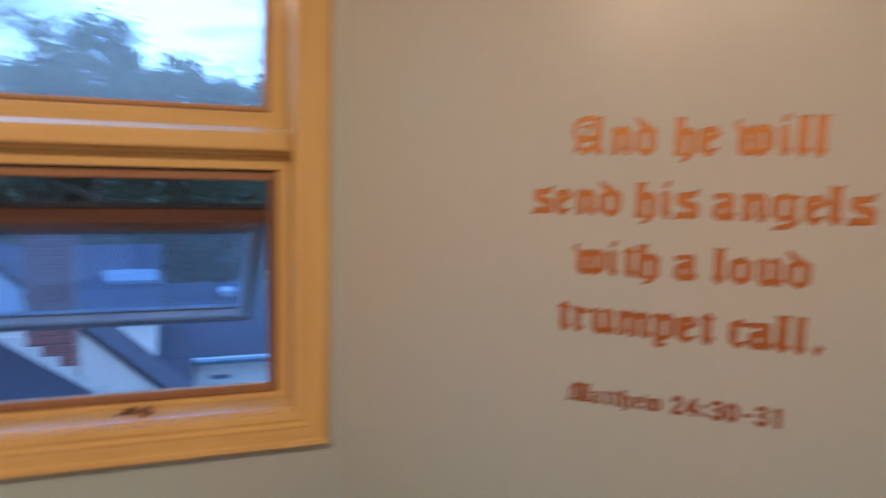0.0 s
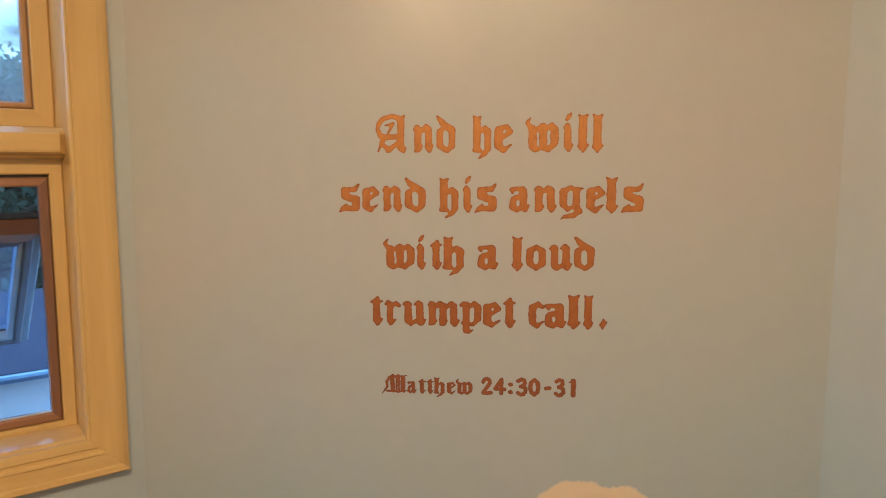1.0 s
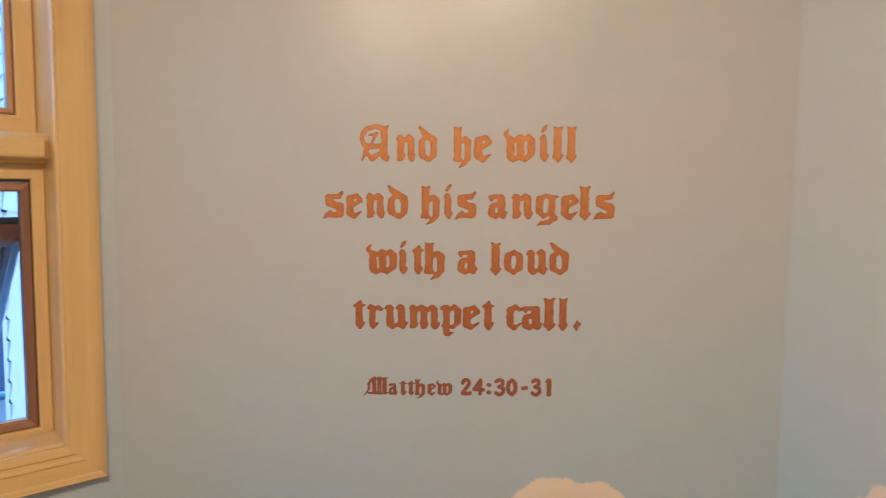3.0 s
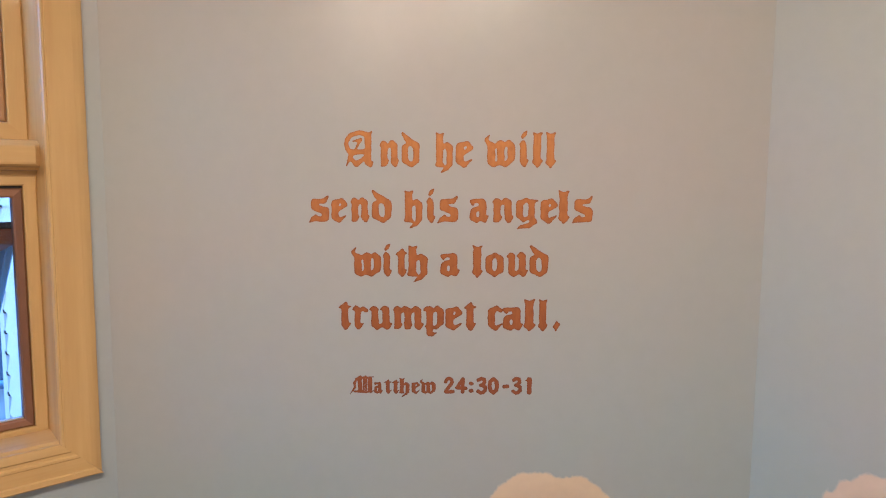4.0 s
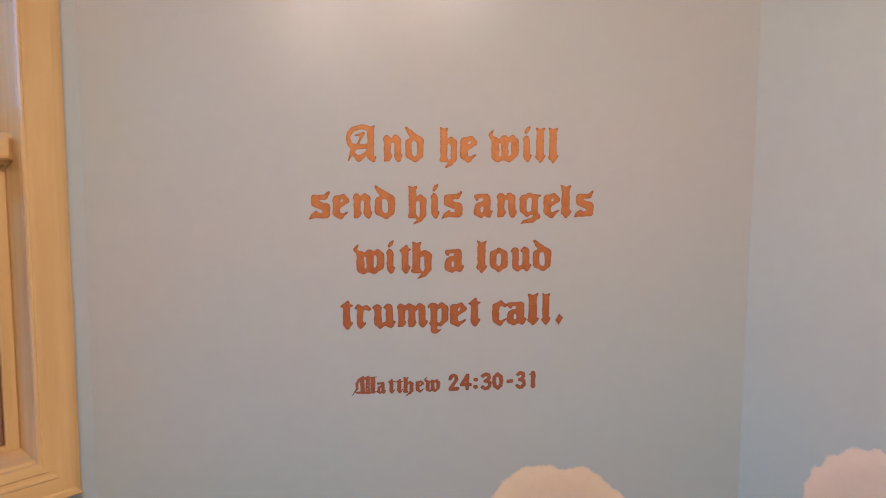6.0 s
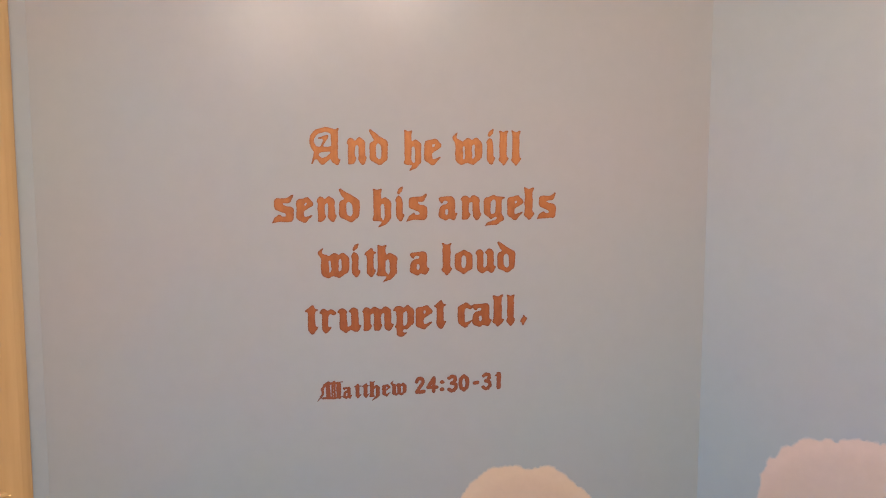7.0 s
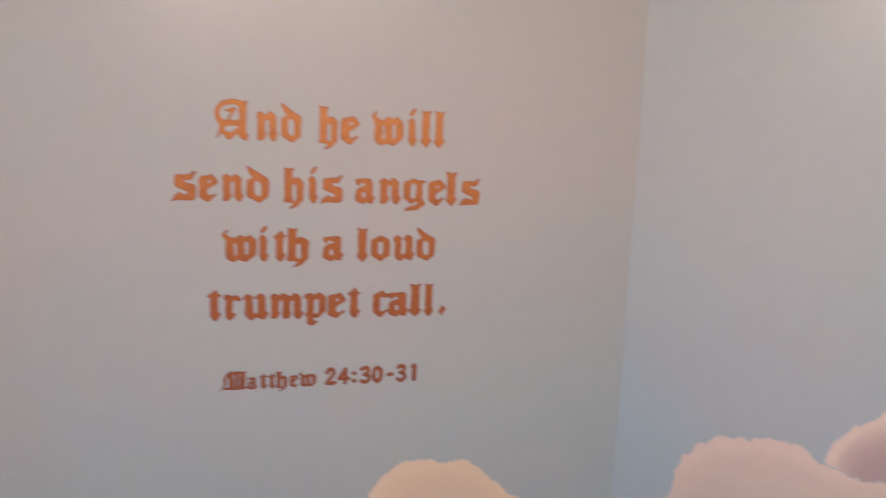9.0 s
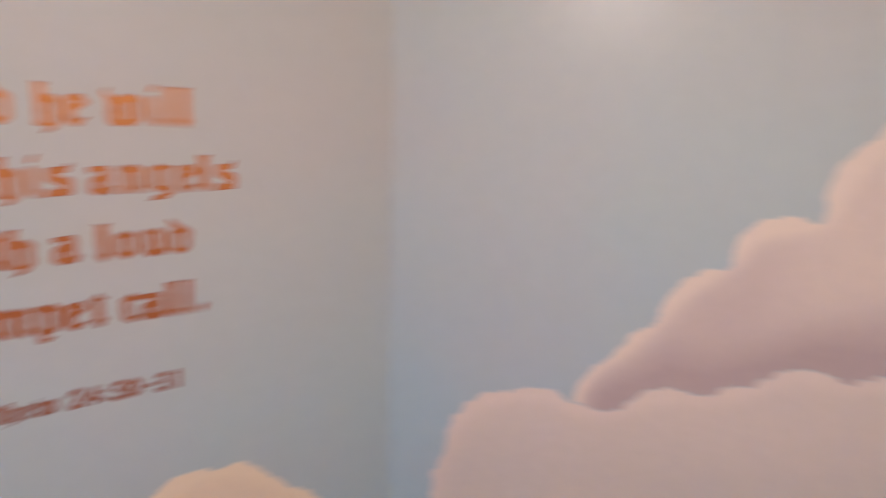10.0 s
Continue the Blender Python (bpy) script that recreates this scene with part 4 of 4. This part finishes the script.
gable = [outside(C_RU - half + 0.15, C_FAR, GROUND), outside(C_RU + half - 0.15, C_FAR, GROUND), outside(C_RU + half - 0.15, C_FAR, C_RZ - C_SL * (half - 0.15) - 0.08), outside(C_RU, C_FAR, C_RZ - 0.09), outside(C_RU - half + 0.15, C_FAR, C_RZ - C_SL * (half - 0.15) - 0.08)]
under(mesh_object("wall", *slab(gable, outside(0, C_BACK - C_FAR, 0) - outside(0, 0, 0)), M_SIDING), house_c)
for s in (-1, 1):
    under(roof_plate("roof", [outside(C_RU + s * half, C_FAR - 0.03, C_RZ - C_SL * half), outside(C_RU + s * half, C_BACK, C_RZ - C_SL * half), outside(C_RU + s * 0.001, C_BACK, C_RZ), outside(C_RU + s * 0.001, C_FAR - 0.03, C_RZ)], None, 0.06), house_c)

# low roof of this house, and the brick chimney behind its edge
D_FAR = 6.5 - EYE_OUT
lean = base("low_roof", Matrix.Translation(outside(1.6, 3.6, GROUND)), "dark shingle roof of the lower storey with step flashing", "roof")
e0, e1 = (2.47, 0.67), (0.42, -0.79)
plate = [outside(e1[0], D_FAR, e1[1]), outside(e0[0], D_FAR, e0[1]), outside(e0[0] + 0.9, D_FAR - 3.4, e0[1] - 2.3), outside(e1[0] + 0.2, D_FAR - 3.4, e1[1] - 2.3)]
under(roof_plate("roof", plate, None, 0.06), lean)
v, f = prism([outside(0.95, D_FAR - 3.2, 0), outside(3.2, D_FAR - 3.2, 0), outside(2.5, D_FAR - 0.1, 0), outside(0.95, D_FAR - 0.1, 0)], GROUND, -3.1)
under(mesh_object("wall", v, f, M_SIDING), lean)
for i in range(16):
    t0 = i / 16
    uu, zz = e0[0] + (e1[0] - e0[0]) * t0, e0[1] + (e1[1] - e0[1]) * t0
    v, f = prism([outside(uu, D_FAR + 0.004, 0), outside(uu - 0.128, D_FAR + 0.004, 0), outside(uu - 0.128, D_FAR + 0.02, 0), outside(uu, D_FAR + 0.02, 0)], zz - 0.16, zz + 0.055)
    under(mesh_object("step_flashing", v, f, M_FLASH), lean)

chimney = base("chimney", Matrix.Translation(outside(1.40, D_FAR + 0.3, GROUND)), "red brick chimney standing behind the low roof", "chimney")
CH0, CH1, CHF = 1.20, 1.57, D_FAR + 0.05
v, f = prism([outside(CH0 + 0.01, CHF + 0.012, 0), outside(CH1 - 0.01, CHF + 0.012, 0), outside(CH1 - 0.01, CHF + 0.40, 0), outside(CH0 + 0.01, CHF + 0.40, 0)], GROUND, 1.16)
under(mesh_object("core", v, f, M_MORTAR, None, "grey mortar core"), chimney)
v, f = prism([outside(CH0 - 0.03, CHF - 0.03, 0), outside(CH1 + 0.03, CHF - 0.03, 0), outside(CH1 + 0.03, CHF + 0.43, 0), outside(CH0 - 0.03, CHF + 0.43, 0)], 1.16, 1.22)
under(mesh_object("cap", v, f, M_MORTAR, None, "concrete cap"), chimney)
brick_mesh = {}
for row in range(29):
    z = -1.02 + row * 0.074
    u = CH0 - (0.0 if row % 2 else 0.085)
    while u < CH1 - 0.02:
        a0, a1 = max(u, CH0), min(u + 0.165, CH1)
        if a1 - a0 > 0.03:
            key = round(a1 - a0, 3)
            if key not in brick_mesh:
                bme = bpy.data.meshes.new("brick")
                bb = box_bm(0, key, -0.1, 0, 0, 0.063, 0.004, 1)
                bb.to_mesh(bme)
                bb.free()
                bme.materials.append(M_BRICK)
                brick_mesh[key] = bme
            br = new("brick", brick_mesh[key])
            br.parent = chimney
            br.matrix_parent_inverse = chimney.matrix_basis.inverted()
            br.matrix_basis = Matrix.Translation(outside(a0, CHF, z)) @ Matrix(((-S2, S2, 0, 0), (-S2, -S2, 0, 0), (0, 0, 1, 0), (0, 0, 0, 1)))
        u += 0.175


# ---------------------------------------------------------------- outside: trees and ground
def tree(at, height, spread, seed, clumps=95, leaves=60):
    r = random.Random(seed)
    thing = base("tree", Matrix.Translation(at), "tall dark leafy tree against the evening sky", "tree", "trees behind the houses")
    verts, faces = [], []

    def tube(p, q, r0, r1, k=7):
        d = (q - p).normalized()
        s = d.orthogonal().normalized()
        t = d.cross(s)
        n0 = len(verts)
        for c, rad in ((p, r0), (q, r1)):
            for i in range(k):
                a = 2 * math.pi * i / k
                verts.append(c + (s * math.cos(a) + t * math.sin(a)) * rad)
        for i in range(k):
            faces.append((n0 + i, n0 + (i + 1) % k, n0 + k + (i + 1) % k, n0 + k + i))

    lean_v = Vector((r.uniform(-0.4, 0.4), r.uniform(-0.4, 0.4), 0))
    mid, top = Vector((0, 0, height * 0.45)) + lean_v * 0.5, Vector((0, 0, height * 0.93)) + lean_v
    tube(Vector((0, 0, -0.2)), mid, height * 0.022, height * 0.015)
    tube(mid, top, height * 0.015, height * 0.004)
    tips = []
    for i in range(16):
        h = r.uniform(0.35, 0.92)
        p = Vector((0, 0, height * h)) + lean_v * h
        a, reach = r.uniform(0, 6.28), spread * (1.15 - h * 0.75) * r.uniform(0.6, 1.1)
        q = p + Vector((math.cos(a) * reach, math.sin(a) * reach, reach * r.uniform(0.2, 0.7)))
        tube(p, q, height * 0.006, height * 0.0015, 5)
        tips.append((p, q))
    mesh_object("trunk", verts, faces, M_BARK, thing, "dark trunk and limbs")
    lv, lf = [], []
    for i in range(clumps):
        p, q = tips[i % len(tips)]
        c = p.lerp(q, r.uniform(0.45, 1.1)) + Vector((r.gauss(0, 0.3), r.gauss(0, 0.3), r.gauss(0, 0.35)))
        size = r.uniform(0.35, 0.85) * spread * 0.24
        for _ in range(leaves):
            o = c + Vector((r.gauss(0, 1), r.gauss(0, 1), r.gauss(0, 0.75))) * size * 0.55
            s = r.uniform(0.06, 0.15)
            e = Euler((r.uniform(0, 6.28), r.uniform(0, 6.28), r.uniform(0, 6.28))).to_matrix()
            n0 = len(lv)
            for x, y in ((-0.5, 0), (0, -0.28), (0.5, 0), (0, 0.28)):
                lv.append(o + e @ Vector((x * s * 2, y * s * 2, 0)))
            lf.append((n0, n0 + 1, n0 + 2, n0 + 3))
    me = bpy.data.meshes.new("crown")
    me.from_pydata([tuple(q) for q in lv], [], lf)
    me.materials.append(M_LEAF)
    crown = new("crown", me)
    crown.parent = thing


rt = random.Random(5)
for i in range(22):
    far = 20 + (i % 3) * 6 + rt.uniform(-2, 2)
    az = -16 + 36 * i / 21 + rt.uniform(-1, 1)
    uu = 0.355 + (far + EYE_OUT) * math.tan(radians(az))
    top_el = rt.uniform(7.5, 9.0) + (4.0 if 6.5 < az < 9.5 else 0.0) - (3.6 if az > 11 else 0.0)
    height = 1.55 + far * math.tan(radians(top_el)) - GROUND
    tree(outside(uu, far, GROUND), height, height * 0.30, 40 + i)

v, f = prism([Vector((400 * math.cos(radians(a)), 400 * math.sin(radians(a)), 0)) for a in range(0, 360, 10)], GROUND - 0.5, GROUND)
tagged(mesh_object("ground", v, f, M_GRASS), "dark lawn far below the window", "ground", kind="structure")
